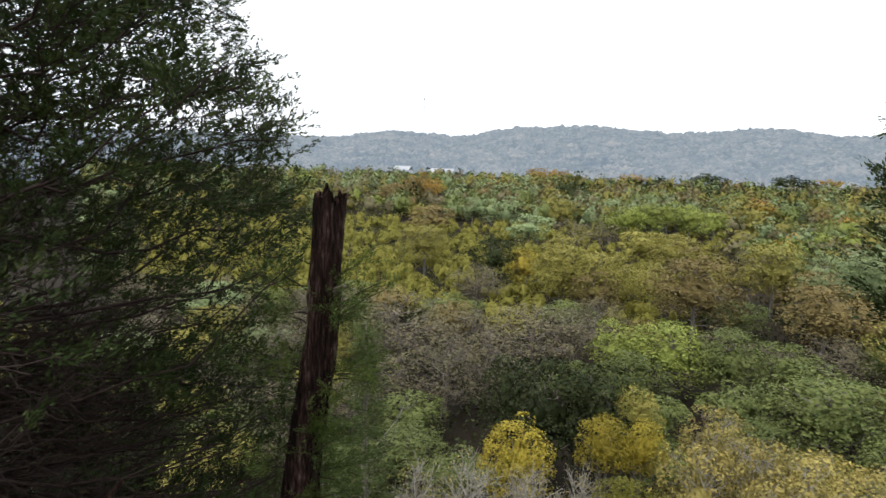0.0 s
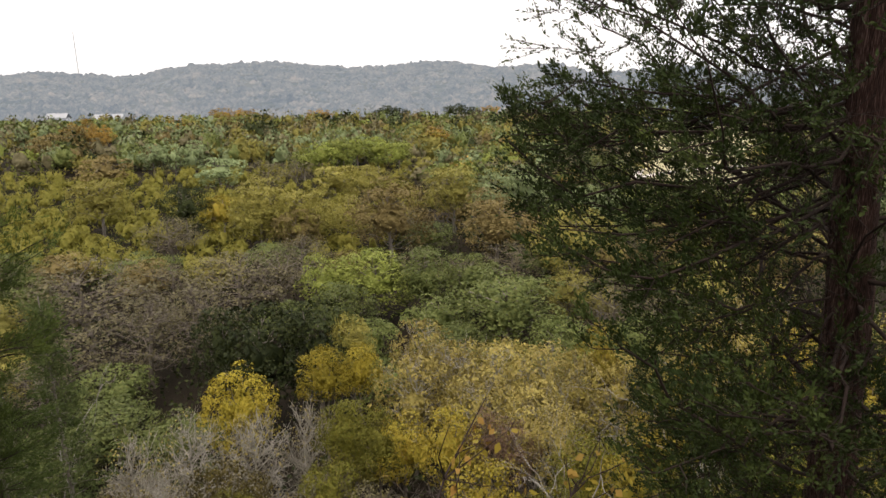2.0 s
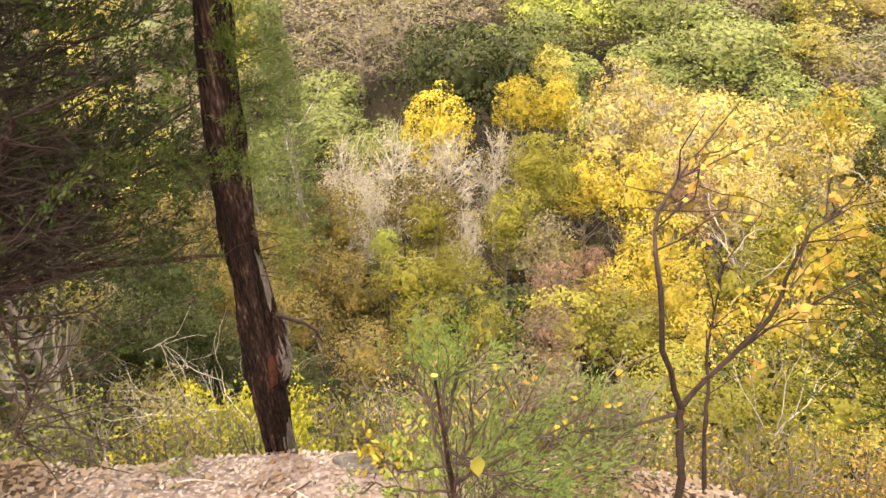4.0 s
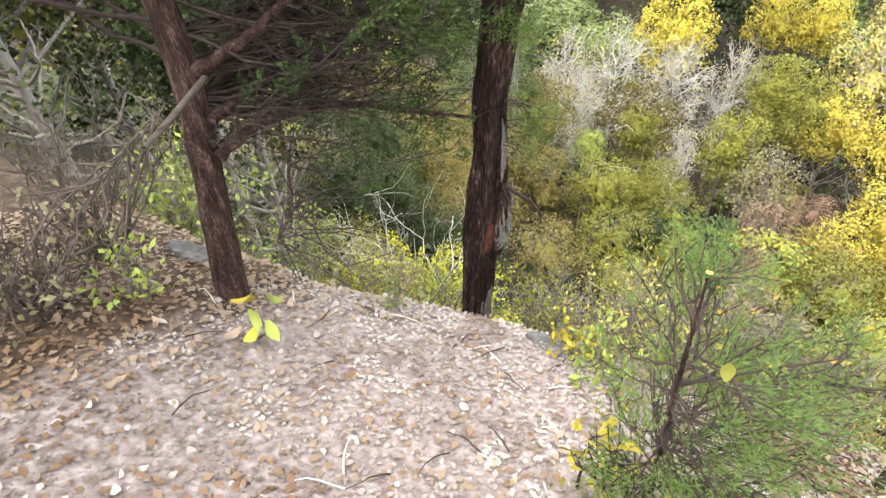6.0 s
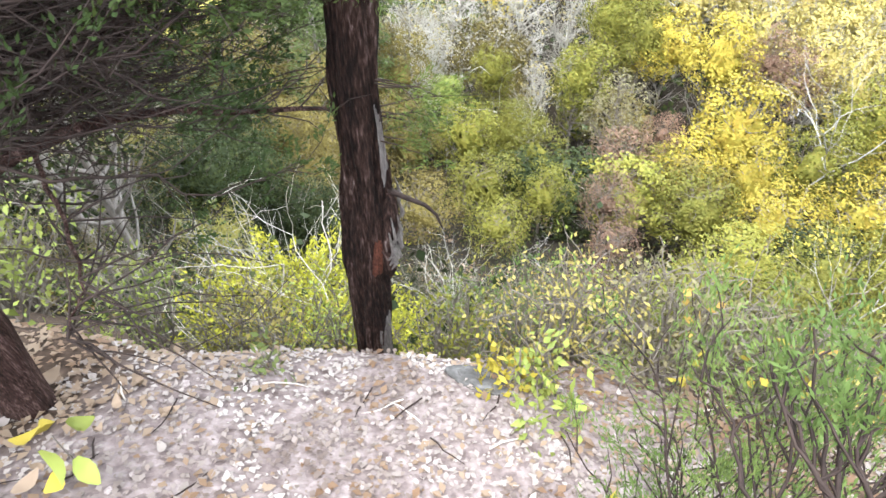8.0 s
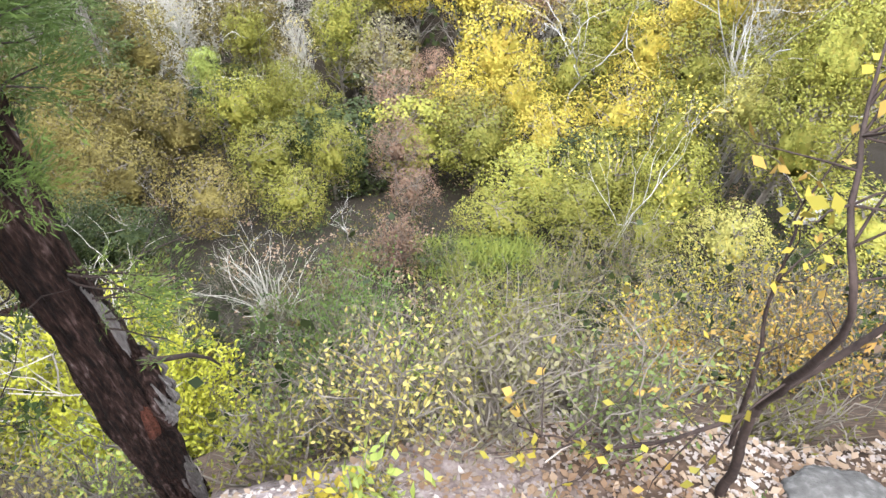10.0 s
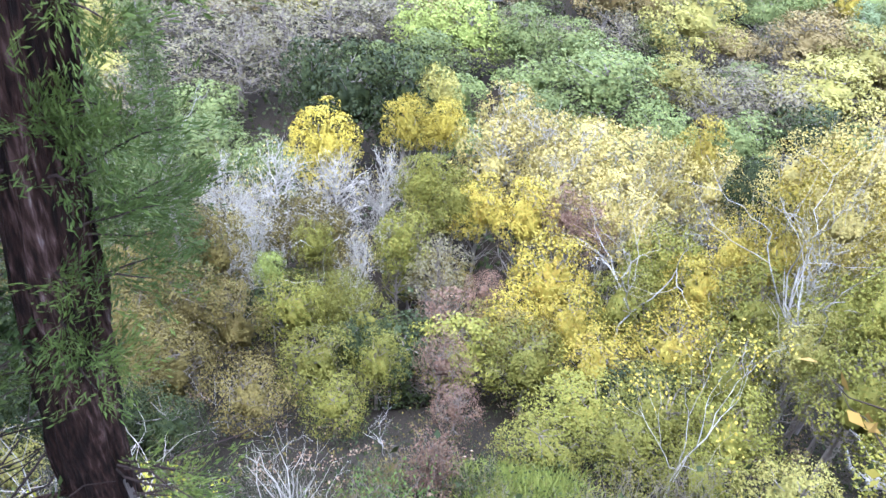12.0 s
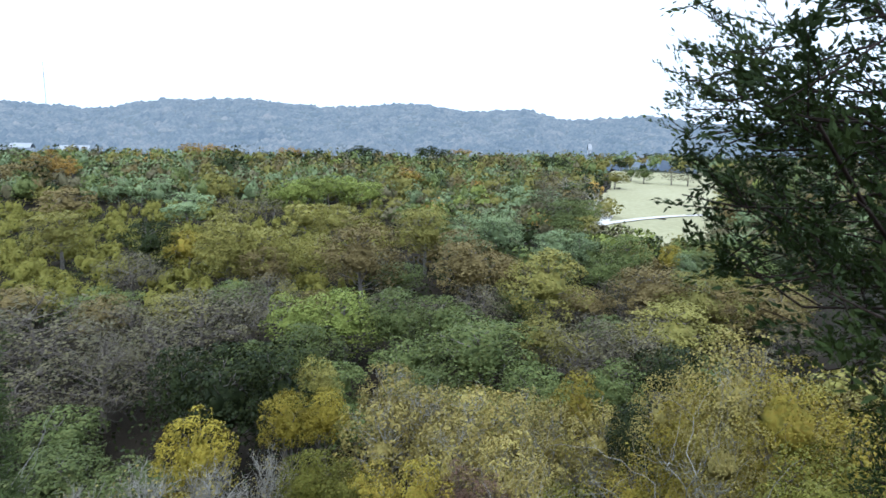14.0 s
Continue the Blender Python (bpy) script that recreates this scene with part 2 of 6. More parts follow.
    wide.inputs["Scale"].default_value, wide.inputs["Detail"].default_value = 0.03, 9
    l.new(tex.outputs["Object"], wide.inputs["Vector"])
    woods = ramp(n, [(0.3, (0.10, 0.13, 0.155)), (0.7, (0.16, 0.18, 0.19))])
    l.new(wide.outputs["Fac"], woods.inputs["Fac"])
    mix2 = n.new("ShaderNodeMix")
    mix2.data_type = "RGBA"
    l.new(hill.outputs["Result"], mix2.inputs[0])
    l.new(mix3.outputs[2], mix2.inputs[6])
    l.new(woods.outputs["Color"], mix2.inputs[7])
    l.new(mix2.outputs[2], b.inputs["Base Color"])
    bp = n.new("ShaderNodeBump")
    bp.inputs["Strength"].default_value, bp.inputs["Distance"].default_value = 0.6, 0.012
    l.new(fine.outputs["Fac"], bp.inputs["Height"])
    l.new(bp.outputs["Normal"], b.inputs["Normal"])
    return m


GROUND = ground_material()

# ---------- mesh tools ----------
rng = np.random.default_rng(7)


class Geo:
    """Collects quads; every quad strip or card goes into one mesh."""

    def __init__(self):
        self.v, self.f, self.n, self.nor = [], [], 0, []

    def add(self, verts, quads, normals=None):
        self.v.append(np.asarray(verts, float))
        if normals is not None:
            self.nor.append(normals)
        self.f.append(np.asarray(quads, int) + self.n)
        self.n += len(verts)

    def mesh(self, name, material, smooth=False):
        me = bpy.data.meshes.new(name)
        if not self.v:
            return me
        v, f = np.concatenate(self.v), np.concatenate(self.f)
        me.vertices.add(len(v))
        me.vertices.foreach_set("co", v.ravel())
        me.loops.add(f.size)
        me.loops.foreach_set("vertex_index", f.ravel())
        me.polygons.add(len(f))
        me.polygons.foreach_set("loop_start", np.arange(0, f.size, 4))
        if smooth:
            me.polygons.foreach_set("use_smooth", np.ones(len(f), bool))
        me.update(calc_edges=True)
        me.validate()
        if self.nor:
            me.normals_split_custom_set_from_vertices(np.concatenate(self.nor).tolist())
        me.materials.append(material)
        return me


def unit(a):
    a = np.asarray(a, float)
    return a / np.maximum(np.linalg.norm(a, axis=-1, keepdims=True), 1e-9)


def tube(g, pts, radii, sides=5, cap=True, ridges=0.0, r=None):
    """A tapered limb along pts."""
    pts, radii = np.asarray(pts, float), np.asarray(radii, float)
    k = len(pts)
    d = unit(np.gradient(pts, axis=0))
    ref = np.where(np.abs(d[:, 2:3]) > 0.9, [[1.0, 0, 0]], [[0, 0, 1.0]])
    a = unit(np.cross(d, ref))
    for i in range(1, k):
        if a[i] @ a[i - 1] < 0:
            a[i] = -a[i]
    b = np.cross(d, a)
    an = np.linspace(0, 2 * np.pi, sides, endpoint=False)
    rad = np.repeat(radii[:, None], sides, 1)
    if ridges:
        rad = rad * (1 + ridges * (r or rng).normal(size=(k, sides)))
    v = pts[:, None] + rad[..., None] * (np.cos(an)[None, :, None] * a[:, None] + np.sin(an)[None, :, None] * b[:, None])
    v = v.reshape(-1, 3)
    i, j = np.meshgrid(np.arange(k - 1), np.arange(sides), indexing="ij")
    q = np.stack([i * sides + j, i * sides + (j + 1) % sides, (i + 1) * sides + (j + 1) % sides, (i + 1) * sides + j], -1).reshape(-1, 4)
    g.add(v, q)


def cards(g, at, along, length, width, r, bend=0.25, out=None, broad=0.0):
    """Leaves: one pointed four-cornered blade each, lying along its own direction. out: the way the crown's surface faces there.
    broad: how far the blade is filled out to a leafy spray."""
    n = len(at)
    along = unit(along)
    side = unit(np.cross(along, r.normal(size=(n, 3))))
    if out is not None:
        out = unit(out)
        side = unit(np.cross(out + r.normal(size=(n, 3)) * 0.3, along))
    up = np.cross(side, along)
    if out is not None:
        turn = np.sign(np.sum(up * out, 1, keepdims=True) + 1e-9)
        side, up = side * turn, up * turn
    length = np.broadcast_to(np.asarray(length, float), (n,))[:, None]
    width = np.broadcast_to(np.asarray(width, float), (n,))[:, None]
    b = broad * 0.45
    v = np.stack([at - side * width * b, at + along * length * (0.45 - b) + side * width * 0.5 + up * length * bend * 0.3,
                  at + along * length + side * width * b, at + along * length * (0.45 + b) - side * width * 0.5 + up * length * bend * 0.3], 1).reshape(-1, 3)
    q = np.arange(n * 4).reshape(-1, 4)
    if out is None:
        g.add(v, q)
    else:
        g.add(v, q, np.repeat(unit(unit(out) + up * 0.12), 4, 0))


def curve(a, b, sag, k, r, wild=0.06):
    """Points of a bent branch from a to b."""
    a, b = np.asarray(a, float), np.asarray(b, float)
    t = np.linspace(0, 1, k)[:, None]
    size = np.linalg.norm(b - a)
    p = a + (b - a) * t
    p[:, 2] += sag * size * (4 * t[:, 0] * (1 - t[:, 0]))
    off = np.cumsum(r.normal(size=(k, 3)), 0) * wild * size / k ** 0.5
    return p + off * np.sin(np.pi * t * 0.9)


def part(name, me, parent, label="", kind=""):
    ob = new(name, me)
    ob.parent = parent
    tagged(ob, label, kind=kind)
    return ob


def thing(name, label, category, group="", at=(0, 0, 0), kind=""):
    ob = new(name)
    ob.empty_display_size = 0.1
    ob.location = at
    return tagged(ob, label, category, group, kind)


# ---------- the land ----------
DROP_S = (0, 0.1, 0.27, 0.45, 0.85, 2.55, 4.55, 7.95, 13.55, 20.25, 28.25, 36.25, 1e5)
DROP_Z = (0, 0.08, 0.47, 0.85, 1.53, 4.93, 7.93, 10.93, 15.33, 20.33, 23.83, 24.87, 24.87)
RIDGE_X = (-2600, -1100, -670, -600, -540, -455, -390, -335, -270, -220, -70, 16, 90, 190, 280, 340, 425, 500, 564, 666, 785, 892, 1038, 1300, 2600)
RIDGE_Z = (20, 16, 12, 22, 30, 25, 20, 24, 38, 42, 48, 41, 36, 40, 48, 44, 31, 38, 40, 19, 23, 32, 16, 20, 18)


def land(x, y):
    """Height of the ground: a trodden shelf, the bluff's edge, the wooded slope, the valley and the hills beyond it."""
    x, y = np.asarray(x, float), np.asarray(y, float)
    edge = np.where(x < 0, 1.55 - 0.24 * np.minimum(x * x, 1.2), 1.55 + 0.5 * np.minimum(x, 1.6) - 0.36 * np.minimum(x, 1.6) ** 2)
    shelf = 0.62 - 0.5 * np.clip(np.minimum(y, edge), -1.2, 9) + 0.25 * np.clip(-1.2 - y, 0, 12)
    z = shelf - np.interp(np.maximum(0, y - edge), DROP_S, DROP_Z)
    far = np.hypot(x, y)
    k = np.clip((far - 620) / 900, 0, 1)
    k = k * k * (3 - 2 * k)
    ridge = np.interp(x * 1500 / np.maximum(np.abs(y), 300), RIDGE_X, RIDGE_Z)
    return z + np.where(y > 0, k * (ridge + 24.7 - 5), 0) * np.clip(1.6 - np.maximum(far - 1520, 0) / 900, 0, 1).clip(0, 1)


def rough_land(x, y):
    z = land(x, y)
    near = np.hypot(x, y)
    a = 0.012 * np.sin(7.1 * x + 1.3 * y) * np.sin(5.3 * y - 2.2 * x) + 0.02 * np.sin(2.9 * x + 1.7) * np.cos(3.3 * y)
    b = 0.3 * np.sin(0.9 * x + 0.4 * y) * np.cos(0.8 * y - 0.3 * x)
    return z + np.where(near < 2.6, a, a + b * np.clip((near - 2.6) / 4, 0, 1))


def build_ground():
    rad = np.concatenate([np.linspace(0.02, 4, 100), np.geomspace(4.1, 4600, 90)])
    an = np.linspace(0, 2 * np.pi, 301)[:-1]
    R, A = np.meshgrid(rad, an, indexing="ij")
    X, Y = R * np.sin(A), 0.8 + R * np.cos(A)
    v = np.stack([X, Y, rough_land(X, Y)], -1).reshape(-1, 3)
    k, s = len(rad), len(an)
    i, j = np.meshgrid(np.arange(k - 1), np.arange(s), indexing="ij")
    q = np.stack([i * s + j, (i + 1) * s + j, (i + 1) * s + (j + 1) % s, i * s + (j + 1) % s], -1).reshape(-1, 4)
    g = Geo()
    g.add(v, q[:, ::-1])
    g.add([v[0], v[s // 4], v[s // 2], v[3 * s // 4]], [[0, 1, 2, 3]])
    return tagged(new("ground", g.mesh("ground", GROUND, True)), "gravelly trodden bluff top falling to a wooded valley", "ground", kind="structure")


ground = build_ground()


def sheet(name, outline, lift, material, label):
    """A patch of the valley floor laid just over the ground."""
    bm = bmesh.new()
    bm.faces.new([bm.verts.new((x, y, float(land(x, y)) + lift)) for x, y in outline])
    me = bpy.data.meshes.new(name)
    bm.to_mesh(me)
    bm.free()
    me.materials.append(material)
    return tagged(new(name, me), label, name, kind="structure")


sheet("meadow", [(62, 126), (80, 121), (100, 126), (122, 150), (150, 190), (196, 250), (262, 335), (300, 400), (292, 432), (240, 428), (204, 384), (176, 330), (148, 278), (120, 236), (98, 200), (86, 172), (74, 152)], 0.25, MEADOW, "pale mown meadow in the valley")


def strip(name, pts, wide, lift, material, label):
    g = Geo()
    p = np.array([(x, y, float(land(x, y)) + lift) for x, y in pts])
    d = unit(np.gradient(p, axis=0))
    side = np.stack([-d[:, 1], d[:, 0], 0 * d[:, 0]], -1) * wide / 2
    v = np.stack([p - side, p + side], 1).reshape(-1, 3)
    g.add(v, [[2 * i, 2 * i + 1, 2 * i + 3, 2 * i + 2] for i in range(len(p) - 1)])
    return tagged(new(name, g.mesh(name, material)), label, "road", kind="structure")


strip("road", [(72, 158), (81, 164), (92, 172), (106, 179), (121, 184), (140, 186), (152, 186)], 3.0, 0.5, TRACK, "pale gravel farm track across the meadow")
strip("side_road", [(88, 170), (95, 180), (100, 188)], 3.2, 0.46, TRACK, "pale gravel turning beside the track")


# ---------- trees of the slope and valley ----------
# boughs, leaves and leaf length of a crown 10 m high and 6 m wide
LOD = {"near": (26, 5600, 0.14), "big": (26, 5600, 0.14), "mid": (20, 3600, 0.17), "far": (14, 1900, 0.24)}
TREE_CACHE = {}
LEAF_SHARE = {"bare": 0.05, "brush": 0.30, "straw": 0.62, "umber": 0.75, "maroon": 0.6, "moss": 0.9, "gold": 0.7}
TWIGS = {"bare": 13, "brush": 9, "straw": 6, "umber": 5, "maroon": 9, "moss": 3, "gold": 4}


def boughs(r, count):
    """Centres, sizes and outward ways of the rounded boughs that make up an uneven crown."""
    gold = np.pi * (3 - 5 ** 0.5)
    i = np.arange(count)
    z = 1 - 1.62 * (i + 0.5) / count
    ring = np.sqrt(np.maximum(0, 1 - z * z))
    d = unit(np.stack([ring * np.cos(i * gold), ring * np.sin(i * gold), z], -1) + r.normal(size=(count, 3)) * 0.2)
    size = r.uniform(0.75, 1.45, count)
    far = r.uniform(0.68, 1.04, count)
    c = np.array((0, 0, 5.2)) + d * far[:, None] * (np.array((2.95, 2.95, 4.3)) - size[:, None] * 0.8)
    return c, size, d


def leaf_points(r, c, size, way, count):
    """Leaf places over the outer side of every bough, with gaps between their sprays."""
    k = r.choice(len(c), count * 2, p=size ** 2 / (size ** 2).sum())
    d = unit(r.normal(size=(count * 2, 3)) + way[k] * 0.55 + (0, 0, 0.35))
    wild = 1 + 0.22 * np.sin(d @ r.normal(size=(3, 5)) * 4 + r.uniform(0, 6, 5)).mean(1)
    at = c[k] + d * (size[k] * wild * (1.12 - 0.45 * r.random(count * 2) ** 2))[:, None] * (1, 1, 0.82)
    f = r.uniform(0, 6.3, 6)
    spray = np.sin(at[:, 0] * 4.7 + f[0] + 2 * np.sin(at[:, 2] * 2.1 + f[3])) + np.sin(at[:, 1] * 5.2 + f[1] + 2 * np.sin(at[:, 0] * 1.9 + f[4])) + np.sin(at[:, 2] * 5.6 + f[2])
    keep = np.flatnonzero(spray + r.normal(size=count * 2) * 0.5 > -0.15)[:count]
    return at[keep], d[keep], way[k][keep]


def dome(g, centre, wide, up, down, lobes, r, around=12, rows=7):
    """The closed shaded mass of leaves deep in a crown."""
    z = np.cos(np.linspace(0.08, 2.45, rows))
    an = np.linspace(0, 2 * np.pi, around, endpoint=False)
    Z, A = np.meshgrid(z, an, indexing="ij")
    ring = np.sqrt(1 - Z * Z)
    d = np.stack([ring * np.cos(A), ring * np.sin(A), Z], -1).reshape(-1, 3)
    d = unit(d + r.normal(size=d.shape) * 0.9 / around)
    s = (0.74 + 0.34 * np.maximum(0, (d @ lobes.T).max(1)) ** 6) * (0.86 + 0.11 * r.normal(size=len(d))).clip(0.58, 1.08)
    v = np.asarray(centre) + d * s[:, None] * np.where(d[:, 2:3] > 0, (wide, wide, up), (wide, wide, down))
    i, j = np.meshgrid(np.arange(rows - 1), np.arange(around), indexing="ij")
    q = np.stack([i * around + j, (i + 1) * around + j, (i + 1) * around + (j + 1) % around, i * around + (j + 1) % around], -1).reshape(-1, 4)
    g.add(v, q, unit(d + r.normal(size=d.shape) * 0.45))


def tree_meshes(kind, lod, variant):
    key = (kind, lod, variant)
    if key in TREE_CACHE:
        return TREE_CACHE[key]
    r = np.random.default_rng(1000 + variant * 17 + sum(map(ord, kind)))
    count, leaves, size = LOD[lod]
    wood, limbs, crown = Geo(), Geo(), Geo()
    c, wide, way = boughs(r, count)
    lean = r.normal(size=2) * 0.3
    spine = np.array([(0, 0, -0.6), (lean[0] * 0.2, lean[1] * 0.2, 1.5), (lean[0] * 0.6, lean[1] * 0.6, 4), (lean[0], lean[1], 7.5)])
    tube(wood, spine, [0.20, 0.16, 0.11, 0.03], 7 if lod == "near" else 5)
    twigs = TWIGS.get(kind, 1 if lod == "near" else 0) if lod != "far" else TWIGS.get(kind, 0) // 3
    fine = {"near": 0.55, "big": 0.85, "mid": 1.2, "far": 1.6}[lod] * (1.15 if kind == "bare" else 1)
    for p, w, o in zip(c, wide, way):
        z = float(np.clip(p[2] - 0.5 * math.hypot(p[0], p[1]) - 0.4, 1.2, 7))
        a = np.array([np.interp(z, spine[:, 2], spine[:, 0]), np.interp(z, spine[:, 2], spine[:, 1]), z])
        bough = curve(a, p, -0.06, 5, r, 0.09)
        tube(limbs, bough, np.linspace(0.055, 0.02, 5), 4)
        for _ in range(twigs):
            # side branch and its two spreading ends
            q = bough[r.integers(2, 5)]
            d = unit(r.normal(size=3) + o * 0.9 + (0, 0, 0.5))
            e = q + d * w * r.uniform(0.6, 1.2)
            tube(limbs, curve(q, e, 0.04, 4, r, 0.16), np.array([0.020, 0.016, 0.012, 0.007]) * fine, 3)
            if kind in ("bare", "brush", "straw", "maroon") and lod != "far":
                for _ in range(3 if kind == "bare" else 2):
                    m = q + (e - q) * r.uniform(0.35, 1.0)
                    tube(limbs, curve(m, m + unit(d + r.normal(size=3) * 0.6 + (0, 0, 0.3)) * r.uniform(0.3, 0.75), 0.03, 3, r, 0.2), np.array([0.011, 0.008, 0.004]) * fine, 3)
    n = max(12, int(leaves * LEAF_SHARE.get(kind, 1.0)))
    at, d, o = leaf_points(r, c, wide, way, n)
    along = np.cross(d, r.normal(size=d.shape)) + d * 0.3 + (0, 0, -0.25)
    out = d * 0.75 + o * 0.35 + r.normal(size=d.shape) * 0.5
    cards(crown, at, along, size * r.uniform(0.6, 1.4, len(at)), size * r.uniform(0.55, 0.95, len(at)), r, 0.25, out, 0.35 if lod == "near" else 0.9)
    core = {"bare": 0, "brush": 0, "maroon": 0.3, "straw": 0.35, "umber": 0.45}.get(kind, 0.5)
    if core:
        lobes = unit(r.normal(size=(7, 3)))
        dome(crown, (0, 0, 5.2), 2.95 * core, 4.3 * core, 4.0 * core, lobes, r, *{"near": (22, 12), "big": (20, 11), "mid": (16, 9), "far": (12, 7)}[lod])
    bark = {"bare": PALE_TWIG, "brush": DRY_TWIG, "straw": PALE_TWIG, "moss": DRY_TWIG, "umber": DRY_TWIG, "maroon": DRY_TWIG}.get(kind, GREY_BARK)
    TREE_CACHE[key] = wood.mesh(kind + "_wood", bark), limbs.mesh(kind + "_limbs", bark), crown.mesh(kind + "_crown", LEAF[kind])
    return TREE_CACHE[key]


TREE_LABEL = {
    "yellow": "bright yellow autumn tree with a clumpy crown", "gold": "golden orange autumn tree with thinning leaves",
    "moss": "yellow green autumn tree on the slope", "straw": "half bare tree with straw yellow leaves", "lime": "light green tree with a rounded crown",
    "green": "dense green broadleaf tree", "dark": "dark green bushy tree", "olive": "olive brown autumn tree with a domed crown",
    "teal": "soft grey green tree in the valley", "russet": "russet brown autumn tree with a broad crown",
    "umber": "brown olive tree with thinning autumn leaves", "maroon": "dull red brown tree with sparse leaves",
    "orange": "orange autumn tree far down the valley", "brush": "grey brown nearly leafless tree", "bare": "bleached grey bare tree with fine twigs"}
TREE_NAME = {"bare": "bare_tree", "brush": "thin_tree"}
PLANTED = []


def plant(kind, x, y, high, wide, plain=False):
    """One tree; its detail follows how deep in the valley it stands."""
    lod = "near" if y < 24 and not plain or y < 13 else "big" if (wide > 4.2 or y < 48 and not plain) and y < 150 else "mid" if y < 105 else "far"
    i = len(PLANTED)
    wood, limbs, crown = tree_meshes(kind, lod, i % 3)
    ob = thing(TREE_NAME.get(kind, "broadleaf_tree"), TREE_LABEL[kind], "tree", "trees of the valley", (x, y, float(land(x, y))))
    ob.rotation_euler = (0, 0, i * 2.4)
    ob.scale = (wide / 3, wide / 3, high / 9.6)
    part("trunk", wood, ob)
    part("limbwork", limbs, ob, kind="stuff")
    top = part("crown", crown, ob)
    flat = min(1.0, (1.0 if y < 48 else 1.15 if y < 130 else 1.1) * (wide / 3) / (high / 9.6))
    top.scale, top.location = (1, 1, flat), (0, 0, 9.5 * (1 - flat))
    PLANTED.append((x, y, wide))
    return ob


def plant_valley():
    plant('yellow', -4.6, 38.6, 11.0, 2.4)
    plant('yellow', 0.5, 42.9, 10.5, 2.0)
    plant('yellow', 3.1, 43.8, 9.6, 1.7)
    plant('straw', 8.1, 45.2, 10.8, 2.9)
    plant('straw', 6.6, 41.4, 9.9, 3.1)
    plant('straw', 9.9, 41.8, 10.5, 3.1)
    plant('straw', 12.8, 39.9, 10.9, 3.5)
    plant('straw', 15.0, 38.0, 11.4, 2.8)
    plant('straw', 10.3, 36.5, 10.6, 3.0)
    plant('gold', 17.4, 34.8, 13.0, 2.1)
    plant('straw', 15.3, 33.6, 11.9, 2.3)
    plant('straw', 17.1, 31.5, 12.0, 1.9)
    plant('gold', 6.9, 30.2, 10.4, 2.0)
    plant('gold', 4.7, 32.6, 9.3, 1.8)
    plant('maroon', 9.1, 30.6, 9.7, 1.5)
    plant('straw', 11.9, 31.7, 10.7, 2.5)
    plant('maroon', 10.3, 29.2, 9.3, 1.3)
    plant('moss', 1.6, 34.9, 9.7, 1.8)
    plant('moss', 3.4, 32.8, 9.5, 1.7)
    plant('moss', 0.4, 28.9, 8.5, 1.7)
    plant('bare', -9.1, 31.6, 10.4, 2.1)
    plant('bare', -6.5, 33.3, 10.2, 2.4)
    plant('bare', -3.6, 34.7, 10.0, 2.6)
    plant('bare', -0.7, 35.9, 9.6, 2.0)
    plant('umber', -4.4, 29.6, 9.1, 2.3)
    plant('bare', -7.4, 28.9, 8.8, 1.9)
    plant('bare', -1.7, 26.9, 7.5, 1.3)
    plant('moss', 1.6, 33.9, 8.7, 1.2)
    plant('moss', -3.9, 27.6, 7.6, 1.2)
    plant('lime', -5.4, 24.3, 6.6, 0.8)
    plant('umber', -9.9, 22.7, 8.0, 1.8)
    plant('umber', -7.8, 24.7, 8.6, 1.9)
    plant('umber', -7.8, 20.4, 6.8, 2.1)
    plant('umber', -9.0, 18.8, 6.0, 1.7)
    plant('umber', -5.9, 20.0, 5.9, 1.8)
    plant('umber', -6.6, 15.4, 4.2, 1.6)
    plant('umber', -7.2, 14.0, 4.1, 1.1)
    plant('moss', -3.9, 21.5, 6.5, 1.6)
    plant('moss', -2.3, 22.8, 6.4, 1.5)
    plant('moss', -1.0, 20.9, 5.8, 1.5)
    plant('moss', -2.5, 17.7, 4.2, 1.6)
    plant('moss', -0.3, 17.9, 4.0, 1.2)
    plant('umber', -3.9, 14.3, 3.2, 1.4)
    plant('moss', -1.5, 14.8, 2.5, 1.1)
    plant('brush', 2.1, 24.8, 7.9, 1.6)
    plant('maroon', 2.5, 21.8, 6.1, 1.4)
    plant('maroon', 3.9, 22.6, 6.8, 0.9)
    plant('maroon', 2.0, 17.8, 4.2, 1.2)
    plant('maroon', 2.2, 14.8, 2.5, 0.9)
    plant('gold', 7.3, 24.9, 8.4, 2.3)
    plant('gold', 5.1, 22.4, 6.1, 1.8)
    plant('gold', 7.6, 21.6, 6.5, 1.9)
    plant('moss', 5.2, 18.2, 4.6, 1.9)
    plant('gold', 7.4, 17.4, 4.8, 1.8)
    plant('moss', 10.1, 22.7, 7.4, 2.0)
    plant('moss', 13.0, 25.8, 9.1, 2.1)
    plant('straw', 12.3, 28.3, 10.2, 1.9)
    plant('gold', 13.0, 22.3, 8.7, 1.9)
    plant('gold', 14.9, 23.6, 10.3, 1.9)
    plant('gold', 15.6, 21.8, 10.8, 1.9)
    plant('moss', 13.3, 18.6, 7.9, 2.0)
    plant('gold', 10.0, 17.2, 6.0, 1.9)
    plant('moss', 10.3, 14.5, 5.4, 1.7)
    plant('moss', 5.8, 13.7, 3.0, 1.8)
    plant('moss', 7.5, 12.8, 3.6, 1.7)
    plant('moss', 8.3, 11.0, 3.6, 1.3)
    plant('olive', 11.4, 13.6, 6.1, 1.1)
    plant('dark', 19.7, 31.1, 11.6, 2.0)
    plant('straw', 15.5, 23.1, 14.2, 1.7)
    plant('gold', 16.0, 21.6, 13.6, 2.0)
    plant('dark', 19.4, 23.9, 11.4, 1.8)
